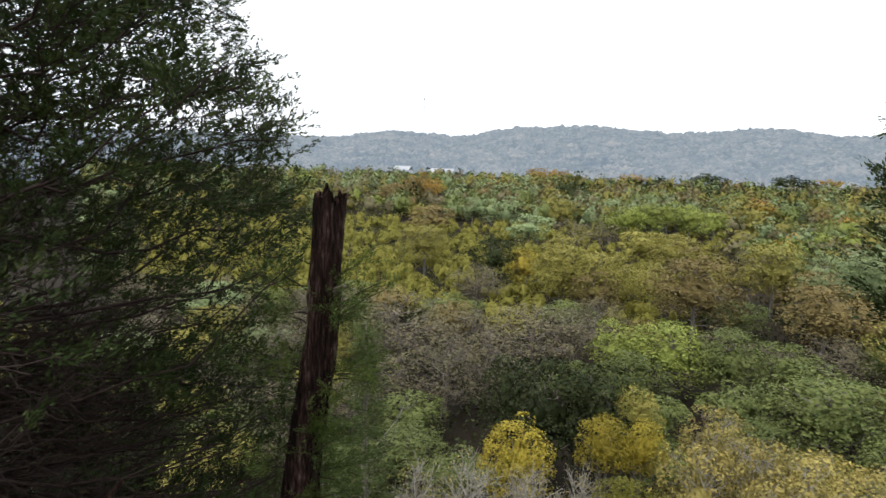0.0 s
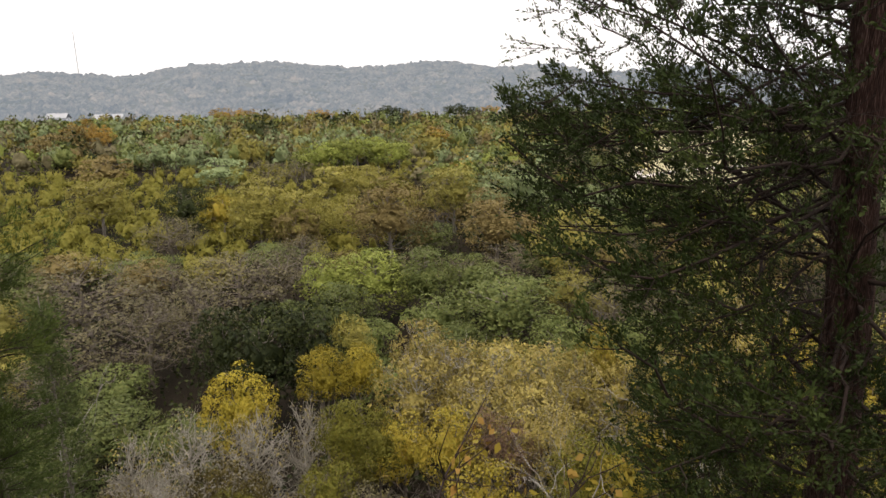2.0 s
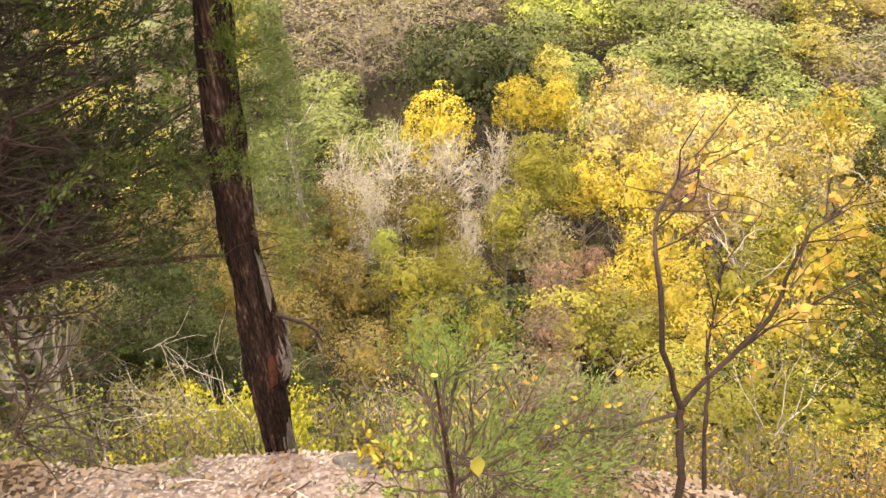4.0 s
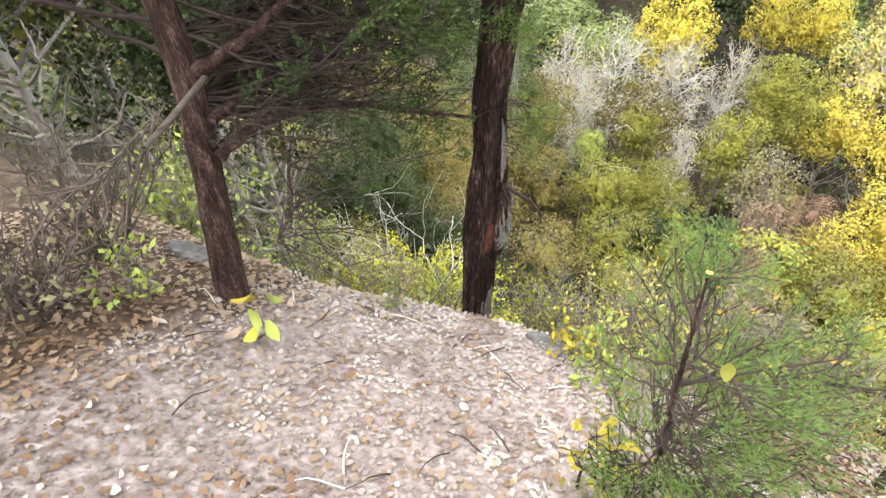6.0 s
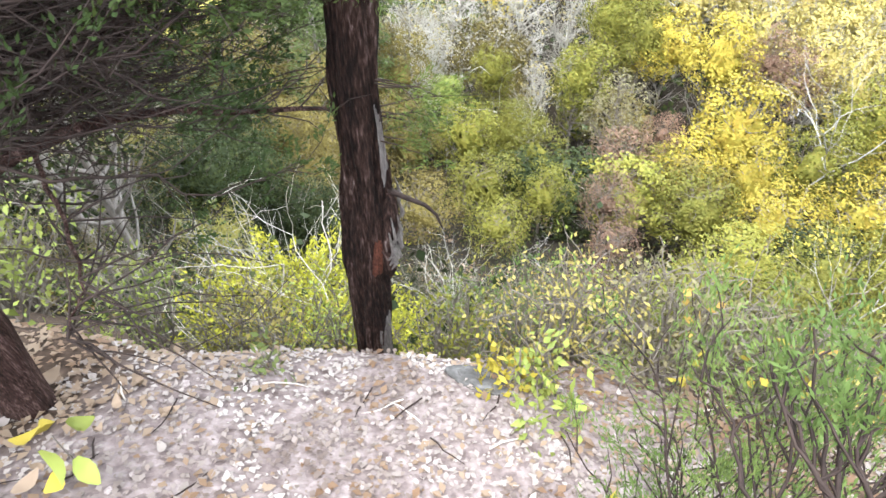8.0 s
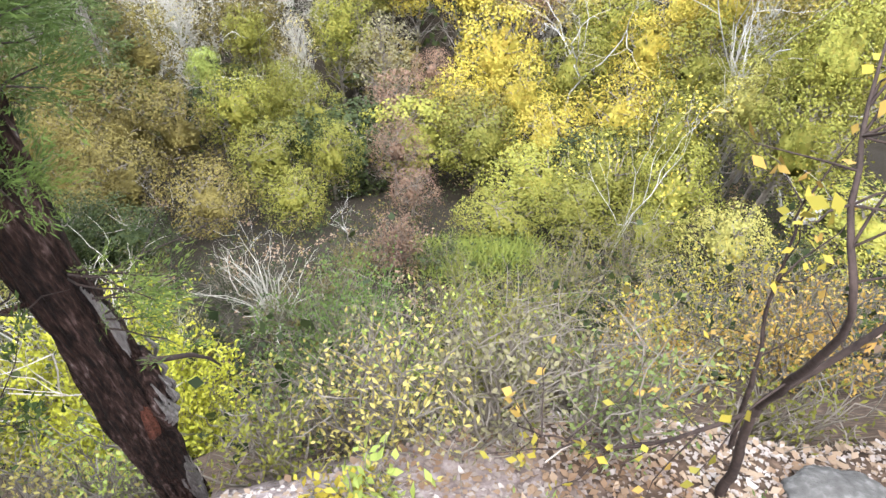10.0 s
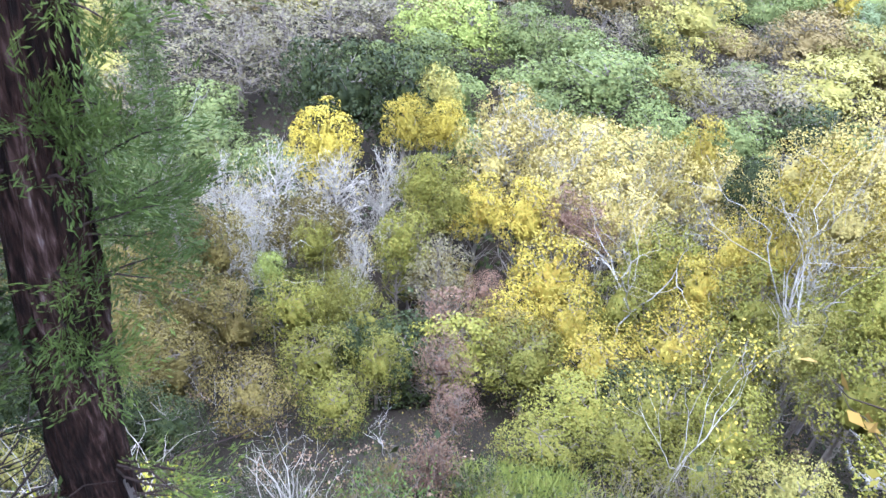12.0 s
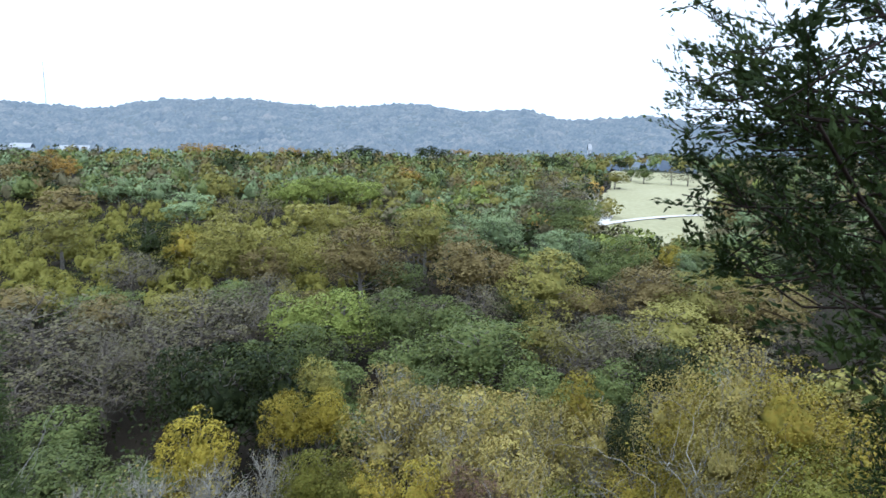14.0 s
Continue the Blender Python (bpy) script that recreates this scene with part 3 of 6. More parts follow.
    plant('gold', 15.9, 19.0, 11.1, 1.9)
    plant('moss', 13.2, 14.7, 7.9, 1.8)
    plant('moss', 11.1, 11.1, 5.6, 1.5)
    plant('straw', 19.2, 21.4, 12.6, 2.7)
    plant('olive', 14.8, 14.5, 7.9, 2.0)
    plant('moss', 4.3, 12.2, 1.7, 1.3)
    plant('moss', 6.1, 11.4, 2.6, 1.3)
    plant('dark', 6.3, 11.9, 1.5, 0.6)
    plant('dark', 8.2, 7.0, 1.9, 0.5)
    plant('umber', -6.5, 12.2, 3.0, 1.2)
    plant('dark', -5.8, 11.4, 1.6, 1.0)
    plant('dark', -7.4, 11.6, 2.4, 1.1)
    plant('moss', 7.1, 9.6, 2.1, 1.0)
    plant('olive', 8.2, 8.5, 2.1, 1.1)
    plant('dark', -9.3, 12.7, 3.4, 1.9)
    plant('umber', -12.0, 13.0, 3.7, 2.0)
    plant('dark', -6.4, 11.0, 2.5, 1.1)
    plant('dark', -11.0, 9.7, 2.7, 1.7)
    plant('olive', -7.4, 9.1, 2.2, 1.1)
    plant('dark', -12.8, 9.1, 2.6, 1.9)
    plant('umber', -11.7, 18.3, 5.6, 2.0)
    plant('dark', -16.8, 18.1, 6.2, 3.2)
    plant('olive', -20.3, 15.7, 4.8, 3.3)
    plant('dark', -21.3, 12.5, 4.7, 3.3)
    plant('umber', -16.5, 24.7, 7.9, 3.2)
    plant('umber', -7.5, 16.1, 4.9, 1.3)
    plant('dark', -4.0, 48.8, 12.0, 4.1)
    plant('dark', 0.3, 51.0, 10.8, 3.8)
    plant('dark', -7.3, 52.4, 10.6, 2.6)
    plant('olive', 3.0, 49.9, 10.2, 2.0)
    plant('green', 18.6, 58.8, 10.0, 5.9)
    plant('green', 12.7, 72.0, 9.0, 4.5)
    plant('lime', 7.1, 72.8, 9.0, 5.1)
    plant('lime', 1.5, 72.5, 9.0, 3.8)
    plant('green', 19.6, 46.7, 9.0, 3.4)
    plant('brush', -15.2, 60.1, 9.0, 5.2)
    plant('brush', -11.5, 64.6, 9.0, 5.2)
    plant('brush', -23.3, 71.0, 10.0, 7.2)
    plant('brush', -8.7, 75.0, 9.0, 6.6)
    plant('brush', 29.4, 57.1, 10.0, 4.8)
    plant('dark', 34.8, 52.7, 8.0, 4.2)
    plant('green', 27.8, 49.3, 8.0, 3.3)
    plant('olive', 41.0, 60.7, 10.0, 6.0)
    plant('brush', 34.2, 56.8, 9.0, 4.9)
    plant('russet', 52.8, 69.5, 9.8, 5.1)
    plant('russet', 59.6, 67.6, 9.7, 5.1)
    plant('olive', -8.1, 108.9, 13.1, 5.3)
    plant('olive', -1.3, 105.5, 12.3, 5.3)
    plant('olive', -8.2, 108.8, 12.0, 5.2)
    plant('russet', 11.6, 95.3, 14.0, 6.6)
    plant('olive', 25.8, 116.8, 14.0, 5.9)
    plant('russet', 26.2, 89.7, 13.0, 6.4)
    plant('dark', -21.3, 118.6, 12.0, 4.4)
    plant('olive', -38.1, 129.0, 12.0, 5.8)
    plant('gold', -15.3, 116.8, 10.0, 3.8)
    plant('olive', 33.7, 78.8, 12.0, 5.9)
    plant('teal', 32.5, 114.7, 12.3, 5.3)
    plant('teal', 40.1, 116.8, 12.8, 5.3)
    plant('green', 55.4, 97.4, 10.0, 4.8)
    plant('russet', 46.7, 74.7, 11.0, 5.7)
    plant('olive', 50.2, 69.1, 11.0, 5.5)
    plant('olive', 5.9, 111.4, 9.0, 4.8)
    plant('russet', -2.1, 102.2, 9.0, 4.0)
    plant('brush', -21.6, 105.2, 8.0, 5.1)
    plant('brush', -3.5, 78.3, 8.0, 5.5)
    plant('lime', 7.8, 199.5, 12.0, 5.0)
    plant('lime', 14.5, 206.0, 13.0, 5.0)
    plant('lime', 20.5, 202.5, 12.2, 5.0)
    plant('lime', 26.4, 198.9, 10.7, 5.0)
    plant('lime', -1.8, 190.7, 10.1, 4.5)
    plant('lime', 3.8, 192.5, 11.8, 4.5)
    plant('lime', 9.6, 196.2, 11.2, 4.5)
    plant('olive', 5.6, 150.9, 9.8, 5.7)
    plant('olive', 12.5, 147.0, 9.7, 5.7)
    plant('teal', -46.6, 212.5, 10.6, 4.6)
    plant('teal', -40.2, 210.2, 11.3, 4.6)
    plant('teal', -35.9, 218.8, 10.4, 4.6)
    plant('teal', -22.5, 174.0, 10.0, 6.8)
    plant('olive', -22.9, 221.1, 9.6, 4.2)
    plant('olive', -17.0, 214.1, 11.5, 4.2)
    plant('olive', -11.9, 217.4, 10.4, 4.2)
    plant('brush', -11.0, 170.3, 8.8, 5.5)
    plant('brush', -4.3, 176.7, 9.4, 5.5)
    plant('russet', -50.7, 178.1, 11.0, 7.2)
    plant('russet', -85.7, 241.9, 13.4, 6.1)
    plant('russet', -80.6, 250.5, 13.8, 6.1)
    plant('orange', -94.0, 292.4, 13.1, 4.7)
    plant('orange', -88.0, 293.2, 14.7, 4.7)
    plant('orange', -80.3, 287.6, 12.4, 4.7)
    plant('orange', -60.5, 467.8, 11.9, 5.7)
    plant('orange', -51.4, 452.6, 12.6, 5.7)
    plant('orange', -45.0, 460.0, 12.0, 5.7)
    plant('orange', -38.5, 467.9, 10.9, 5.7)
    plant('orange', 1.4, 429.0, 11.3, 4.1)
    plant('orange', 6.6, 431.6, 12.2, 4.1)
    plant('orange', 11.5, 418.3, 11.4, 4.1)
    plant('dark', 45.5, 440.6, 11.8, 4.6)
    plant('dark', 52.8, 454.9, 13.4, 4.6)
    plant('dark', 58.0, 449.2, 12.7, 4.6)
    plant('dark', 62.5, 440.2, 10.7, 4.6)
    plant('orange', 46.8, 249.0, 11.0, 6.5)
    plant('dark', 100.4, 475.0, 12.0, 5.6)
    plant('dark', 108.3, 477.8, 12.6, 5.6)
    plant('dark', 111.6, 460.9, 10.9, 5.6)
    plant('orange', 135.7, 524.4, 7.6, 5.1)
    plant('orange', 138.4, 509.5, 9.1, 5.1)
    plant('orange', 144.3, 506.7, 8.5, 5.1)
    plant('gold', 48.9, 248.2, 10.0, 4.3)
    plant('brush', 86.7, 259.5, 10.0, 6.0)
    plant('brush', 93.0, 255.0, 11.1, 6.0)
    plant('brush', 103.1, 260.4, 11.8, 6.0)
    plant('brush', 106.5, 248.9, 11.1, 6.0)
    plant('brush', 87.8, 210.4, 12.3, 4.9)
    plant('brush', 95.7, 213.1, 13.5, 4.9)
    plant('brush', 97.7, 203.0, 11.3, 4.9)
    plant('dark', 141.7, 345.4, 12.6, 4.3)
    plant('dark', 145.8, 341.1, 13.3, 4.3)
    plant('dark', 147.4, 331.4, 11.9, 4.3)
    plant('russet', 107.9, 343.2, 12.0, 4.7)
    plant('russet', 111.8, 336.4, 12.7, 4.7)
    plant('russet', 121.4, 346.2, 12.0, 4.7)
    plant('russet', 123.1, 333.6, 10.9, 4.7)
    plant('green', 62.8, 139.0, 12.0, 6.5)
    plant('dark', 282.9, 474.2, 8.9, 5.3)
    plant('dark', 293.5, 478.6, 9.4, 5.3)
    plant('dark', 288.9, 458.5, 8.6, 5.3)
    plant('dark', 214.1, 390.5, 9.0, 6.9)
    plant('bare', 79.1, 156.4, 13.0, 5.2)
    plant('bare', 93.8, 207.8, 12.7, 5.4)
    plant('bare', 101.4, 208.3, 12.7, 5.4)
    plant('brush', 76.7, 176.2, 12.0, 7.4)
    plant('green', 52.9, 114.1, 11.0, 4.3)
    plant('teal', 47.2, 107.3, 10.0, 4.5)
    plant('yellow', 67.0, 102.1, 8.0, 2.4)
    plant('olive', 59.1, 100.0, 9.0, 3.0)
    plant('green', 48.6, 91.0, 9.0, 3.6)
    plant('teal', 59.8, 87.3, 9.0, 2.7)
    plant('olive', 62.9, 81.7, 10.0, 4.0)
    plant('green', 68.8, 83.2, 10.0, 4.2)
    plant('dark', 77.1, 87.0, 10.0, 4.5)
    plant('brush', 277.0, 416.8, 8.4, 5.7)
    plant('brush', 273.2, 398.4, 10.0, 5.7)
    plant('brush', 287.9, 406.9, 9.4, 5.7)
    plant('olive', 228.8, 313.2, 10.4, 4.6)
    plant('olive', 242.0, 321.4, 11.1, 4.6)
    plant('olive', 240.7, 310.1, 9.3, 4.6)
    plant('dark', 224.4, 289.4, 10.3, 4.3)
    plant('dark', 236.4, 295.8, 10.9, 4.3)
    plant('dark', 232.9, 283.0, 9.3, 4.3)
    plant('green', 137.1, 159.2, 12.0, 7.2)
    plant('brush', 81.1, 166.5, 11.0, 4.8)
    plant('green', 73.3, 148.3, 10.0, 4.3)
    plant('olive', 66.1, 135.1, 9.0, 3.9)
    plant('teal', 52.2, 108.1, 10.0, 3.6)
    plant('dark', 95.8, 192.3, 11.0, 3.7)
    plant('olive', 146.1, 270.7, 9.0, 6.6)
    plant('green', 178.3, 313.8, 7.9, 5.1)
    plant('green', 177.6, 299.6, 8.3, 5.1)
    plant('brush', 188.0, 291.5, 8.9, 6.0)
    plant('brush', 192.6, 284.7, 8.5, 6.0)
    plant('dark', -9.4, 13.8, 6.6, 1.4)
    plant('dark', -7.5, 11.4, 4.5, 1.1)
    plant('dark', -6.1, 11.2, 3.1, 1.1)
    plant('dark', -5.1, 11.2, 3.0, 1.1)
    plant('dark', -7.9, 9.9, 4.7, 1.4)
    plant('umber', -8.8, 15.4, 5.5, 1.2)
    plant('straw', 15.6, 19.6, 14.9, 2.1)
    plant('gold', 15.6, 17.0, 12.7, 1.8)
    plant('straw', 13.1, 16.6, 11.3, 1.5)
    plant('gold', 15.7, 22.1, 13.0, 1.2)
    plant('moss', 13.6, 13.3, 9.2, 1.8)
    plant('gold', 18.7, 16.7, 10.9, 2.6)
    plant('umber', 25.3, 24.3, 13.6, 3.6)
    plant('olive', 31.2, 26.7, 14.6, 5.0)
    plant('moss', 11.8, 12.3, 8.0, 1.4)
    plant('dark', 18.0, 29.0, 12.9, 1.8)
    plant('dark', -5.4, 2.7, 5.2, 1.3)
    plant('dark', -7.6, 3.6, 7.4, 1.8)
    plant('olive', -9.6, 5.6, 9.5, 2.2)
    plant('dark', -12.0, 4.2, 9.0, 2.6)
    plant('dark', -6.6, 5.6, 8.4, 1.8)
    plant('dark', -4.7, 4.5, 6.6, 1.2)
    plant('umber', -8.6, 8.0, 9.5, 1.9)
    plant('dark', -11.5, 7.5, 11.0, 2.4)
    plant('dark', -15.5, 6.0, 11.0, 3.0)
    plant('olive', -14.0, 11.0, 11.5, 2.6)


plant_valley()


def woodland_fill():
    """Further trees between the placed ones, each its own; past a few hundred the wood goes on as one mass."""
    r = np.random.default_rng(21)
    spots = np.array([(p[0], p[1], p[2]) for p in PLANTED])
    made = 0
    palette = ("olive", "brush", "green", "russet", "olive", "green", "brush", "teal", "olive", "dark")
    for _ in range(6000):
        if made >= 95:
            break
        y = r.uniform(24, 104)
        x = r.uniform(-0.85, 0.95) * y + r.uniform(-4, 4)
        wide = r.uniform(2.3, 3.7) + y * 0.016
        d = np.hypot(spots[:, 0] - x, spots[:, 1] - y)
        if (d < 0.6 * (spots[:, 2] + wide)).any() or in_meadow(x, y) or in_scrub(x, y):
            continue
        high = r.uniform(4.5, 7.0) if y < 60 else r.uniform(5.0, 8.0)
        kind = palette[int(abs(math.sin(x * 0.05 + 1.3) + math.cos(y * 0.045)) * 3.1 + r.uniform(0, 3.2)) % len(palette)]
        if y < 75 and kind == "russet":
            kind = "brush"
        plant(kind, x, y, high, wide, True)
        spots = np.vstack([spots, (x, y, wide)])
        made += 1


def slope_fill():
    """Smaller trees that close the steep slope."""
    r = np.random.default_rng(33)
    spots = np.array(PLANTED)
    palette = ("moss", "umber", "moss", "brush", "umber", "moss", "dark", "dark")
    made = 0
    for _ in range(3000):
        if made >= 60:
            break
        y = r.uniform(8.5, 34)
        x = r.uniform(-1, 1) * (4 + y * 0.9)
        wide = r.uniform(1.2, 2.3)
        if (np.hypot(spots[:, 0] - x, spots[:, 1] - y) < 0.52 * (spots[:, 2] + wide)).any() or abs(x + 1.5) < 6.0 and y < 17:
            continue
        plant(palette[r.integers(len(palette))], x, y, r.uniform(1.8, 2.8) if y < 14 else r.uniform(3.0, 5.5), wide, True)
        spots = np.vstack([spots, (x, y, wide)])
        made += 1


def in_scrub(x, y):
    """The thicket on the near side of the valley floor."""
    return 96 < y < 212 and -0.85 * y < x < 0.17 * y + 4 * math.sin(y * 0.1)


def in_meadow(x, y):
    """The meadow and the open ground in front of it."""
    a, d = math.degrees(math.atan2(x, y)), math.hypot(x, y)
    return 26.3 + 1.2 * math.sin(d * 0.07) + 0.7 * math.sin(d * 0.19) < a < 36.5 and 150 < d < 440


slope_fill()
woodland_fill()


def card_mass(name, label, centres, size, spread, per, material, seed, facing=None):
    r = np.random.default_rng(seed)
    g = Geo()
    at = np.repeat(centres, per, 0)
    k = len(at)
    sp = np.repeat(np.broadcast_to(spread, (len(centres),)), per)[:, None]
    at = at + r.normal(size=(k, 3)) * sp * (0.5, 0.5, 0.42)
    s = np.repeat(np.broadcast_to(size, (len(centres),)), per) * r.uniform(0.6, 1.4, k)
    out = None if facing is None else facing + r.normal(size=(k, 3)) * 0.25
    cards(g, at, r.normal(size=(k, 3)) + (0, -0.3, 0.5), s, s * 0.8, r, 0.25, out)
    return tagged(new(name, g.mesh(name, material)), " ".join(label.split()[:12]), "woods", kind="stuff")


def crown_mass(name, label, crowns, material, seed):
    """Many domed crowns in one mesh: (x, y, half width, height) each."""
    r = np.random.default_rng(seed)
    g = Geo()
    for x, y, wide, high in crowns:
        per = int((260 if y < 160 else 170 if y < 230 else 100 if y < 320 else 60) * min(1.3, wide / 3.5))
        c, size, way = boughs(r, 9)
        fit = np.array((wide / 2.95, wide / 2.95, high * 0.62 / 4.6))
        at, d, o = leaf_points(r, c, size * 1.1, way, per)
        at = (at - (0, 0, 5.2)) * fit + (x, y, float(land(x, y)) + high * 0.44)
        dome(g, (x, y, float(land(x, y)) + high * 0.44), wide * 0.6, high * 0.38, high * 0.34, way[:6], r, 8, 5)
        long = wide * r.uniform(0.6, 1.4, len(at)) * (0.11 if y < 160 else 0.13 if y < 230 else 0.17 if y < 320 else 0.22)
        cards(g, at, np.cross(d, r.normal(size=d.shape)) + d * 0.3, long, long * 0.8, r, 0.25, d * 0.75 + o * 0.4 + r.normal(size=d.shape) * 0.4, 0.9)
    return tagged(new(name, g.mesh(name, material)), " ".join(label.split()[:12]), "woods", kind="stuff")


def far_masses():
    r = np.random.default_rng(5)
    # scrubby yellow green thicket on the valley floor
    spots = np.array(PLANTED)
    clear = lambda x, y, k: (np.hypot(spots[:, 0] - x, spots[:, 1] - y) > k * spots[:, 2]).all()
    p = []
    while len(p) < 1500:
        y = r.uniform(94, 214)
        x = r.uniform(-0.85, 0.22) * y
        if in_scrub(x, y) and clear(x, y, 0.8):
            p.append((x, y, r.uniform(1.1, 2.4), r.uniform(2.2, 5.0)))
    crown_mass("valley_scrub", "low yellow green scrub thicket on the valley floor", p, SCRUB, 6)
    # the floor of the wood between the single trees, in dark leaves that deepen the shade there
    p = []
    while len(p) < 2200:
        y = r.uniform(24, 190)
        x = r.uniform(-0.95, 1.05) * y
        if not in_meadow(x, y):
            p.append((x, y, float(land(x, y)) + r.uniform(0.2, 2.6)))
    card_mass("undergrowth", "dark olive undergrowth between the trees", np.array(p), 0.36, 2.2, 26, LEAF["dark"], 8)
    p = []
    while len(p) < 1500:
        y = r.uniform(2.6, 27)
        x = r.uniform(-1, 1) * (3.0 + y * 0.9)
        p.append((x, y, float(land(x, y)) + r.uniform(0.05, 0.9)))
    p = np.array(p)
    # leaf colour set dark, for shade between the slope's trees
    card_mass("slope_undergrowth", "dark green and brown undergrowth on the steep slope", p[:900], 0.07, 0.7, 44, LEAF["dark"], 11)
    card_mass("slope_weeds", "dull brown weeds on the steep slope", p[900:1200], 0.06, 0.45, 34, LEAF["umber"], 12)
    card_mass("slope_litter", "brown dry leaves on the steep slope", p[1200:, :] * (1, 1, 0) + np.stack([0 * p[1200:, 0], 0 * p[1200:, 0], land(p[1200:, 0], p[1200:, 1]) + 0.02], -1), 0.08, 0.35, 60, LITTER, 13)
    # woods from the middle of the valley to the foot of the hills, crown by crown
    for k, (kind, count) in enumerate((("olive", 430), ("green", 420), ("russet", 190), ("brush", 460), ("dark", 320), ("orange", 16), ("lime", 90), ("teal", 450))):
        p = []
        while len(p) < count:
            y = 92 + 350 * r.random() ** 0.75
            x = r.uniform(-0.95, 1.1) * y
            if in_meadow(x, y) or in_scrub(x, y) or math.sin(x * 0.021 + k * 1.9) * math.cos(y * 0.023 + k) < r.uniform(-1, 0.5) or not clear(x, y, 0.7):
                continue
            p.append((x, y, r.uniform(3.0, 6.0), r.uniform(5.0, 8.0) if y < 200 else r.uniform(6.0, 12.0)))
        crown_mass("valley_woods", "far woods: " + TREE_LABEL[kind], p, LEAF[kind], 40 + k)


def build_hills():
    """The wooded ridge along the horizon, its canopy as uneven relief."""
    an, dist = np.linspace(-0.85, 1.0, 700), np.geomspace(440, 1640, 66)
    A, D = np.meshgrid(an, dist, indexing="ij")
    X, Y = np.sin(A) * D, np.cos(A) * D
    r = np.random.default_rng(10)
    Z = land(X, Y) + 1.5
    for size, high in ((90, 3.0), (34, 2.6), (15, 2.2)):
        t = r.uniform(0, 6.3, 4)
        Z += high * np.sin(X / size * 6.3 + t[0] + 1.7 * np.sin(Y / size * 3 + t[1])) * np.sin(Y / size * 4.1 + t[2] + 1.3 * np.sin(X / size * 2.6 + t[3]))
    Z += r.normal(size=Z.shape) * 1.5
    v = np.stack([X, Y, Z], -1).reshape(-1, 3)
    k, s = Z.shape
    i, j = np.meshgrid(np.arange(k - 1), np.arange(s - 1), indexing="ij")
    g = Geo()
    g.add(v, np.stack([i * s + j, (i + 1) * s + j, (i + 1) * s + j + 1, i * s + j + 1], -1).reshape(-1, 4))
    tagged(new("hill_backdrop", g.mesh("hill_backdrop", HILLWOOD, True)), "wooded hills along the horizon, blue grey with added haze", "hills", kind="structure")


build_hills()
far_masses()


def mast():
    """A thin radio mast on the far ridge."""
    x, y = -455.0, 1500.0
    z = float(land(x, y))
    ob = thing("radio_mast", "thin grey radio mast on the far ridge", "mast", at=(x, y, z))
    g = Geo()
    for dx, dy in ((-0.7, -0.4), (0.7, -0.4), (0, 0.8)):
        tube(g, [(dx, dy, -3), (dx * 0.9, dy * 0.9, 40), (dx * 0.5, dy * 0.5, 86)], [0.35, 0.32, 0.25], 4)
    for k in range(14):
        tube(g, [(-0.7, -0.4, k * 6), (0.7, -0.4, k * 6 + 3), (0, 0.8, k * 6 + 6)], [0.15] * 3, 3)
    part("lattice", g.mesh("lattice", STEEL), ob)


mast()


def barn(x, y, long, wide, high, turn):
    ob = thing("farm_building", "small pale farm structure among far trees", "building", "farm buildings", (x, y, float(land(x, y)) - 0.2))
    ob.rotation_euler = (0, 0, turn)
    a, b = long / 2, wide / 2
    g = Geo()
    g.add([(-a, -b, 0), (a, -b, 0), (a, b, 0), (-a, b, 0), (-a, -b, high), (a, -b, high), (a, b, high), (-a, b, high)],
          [[0, 1, 5, 4], [1, 2, 6, 5], [2, 3, 7, 6], [3, 0, 4, 7]])
    part("wall", g.mesh("wall", PAINT), ob)
    g = Geo()
    g.add([(-a - 0.4, -b - 0.4, high), (a + 0.4, -b - 0.4, high), (a + 0.4, 0, high * 1.5), (-a - 0.4, 0, high * 1.5),
           (-a - 0.4, b + 0.4, high), (a + 0.4, b + 0.4, high)], [[0, 1, 2, 3], [3, 2, 5, 4]])
    part("roof", g.mesh("roof", STEEL), ob)
    g = Geo()
    g.add([(-1.5, -b - 0.05, 0), (1.5, -b - 0.05, 0), (1.5, -b - 0.05, high * 0.75), (-1.5, -b - 0.05, high * 0.75)], [[0, 1, 2, 3]])
    part("door", g.mesh("door", DARK_TWIG), ob)


barn(-128, 470, 17, 9, 6.0, 0.2)
barn(-168, 500, 13, 8, 6.0, -0.1)
# a white pole past the meadow, built from the same walls and roof
barn(236, 482, 2.4, 2.4, 10, 0.0)


# ---------- cedars ----------
def spray(g, a, b, n, r, long=(0.022, 0.05), thick=0.0065, fluff=0.9):
    """Scale needles in fine strands along a twig from a to b."""
    t = r.random(n) ** 0.8
    d = unit(b - a)
    at = a + (b - a) * t[:, None] + r.normal(size=(n, 3)) * 0.006
    cards(g, at, d * 1.2 + r.normal(size=(n, 3)) * fluff * 0.55 + (0, 0, 0.2), r.uniform(*long, n), thick * r.uniform(0.7, 1.3, n), r, 0.1)


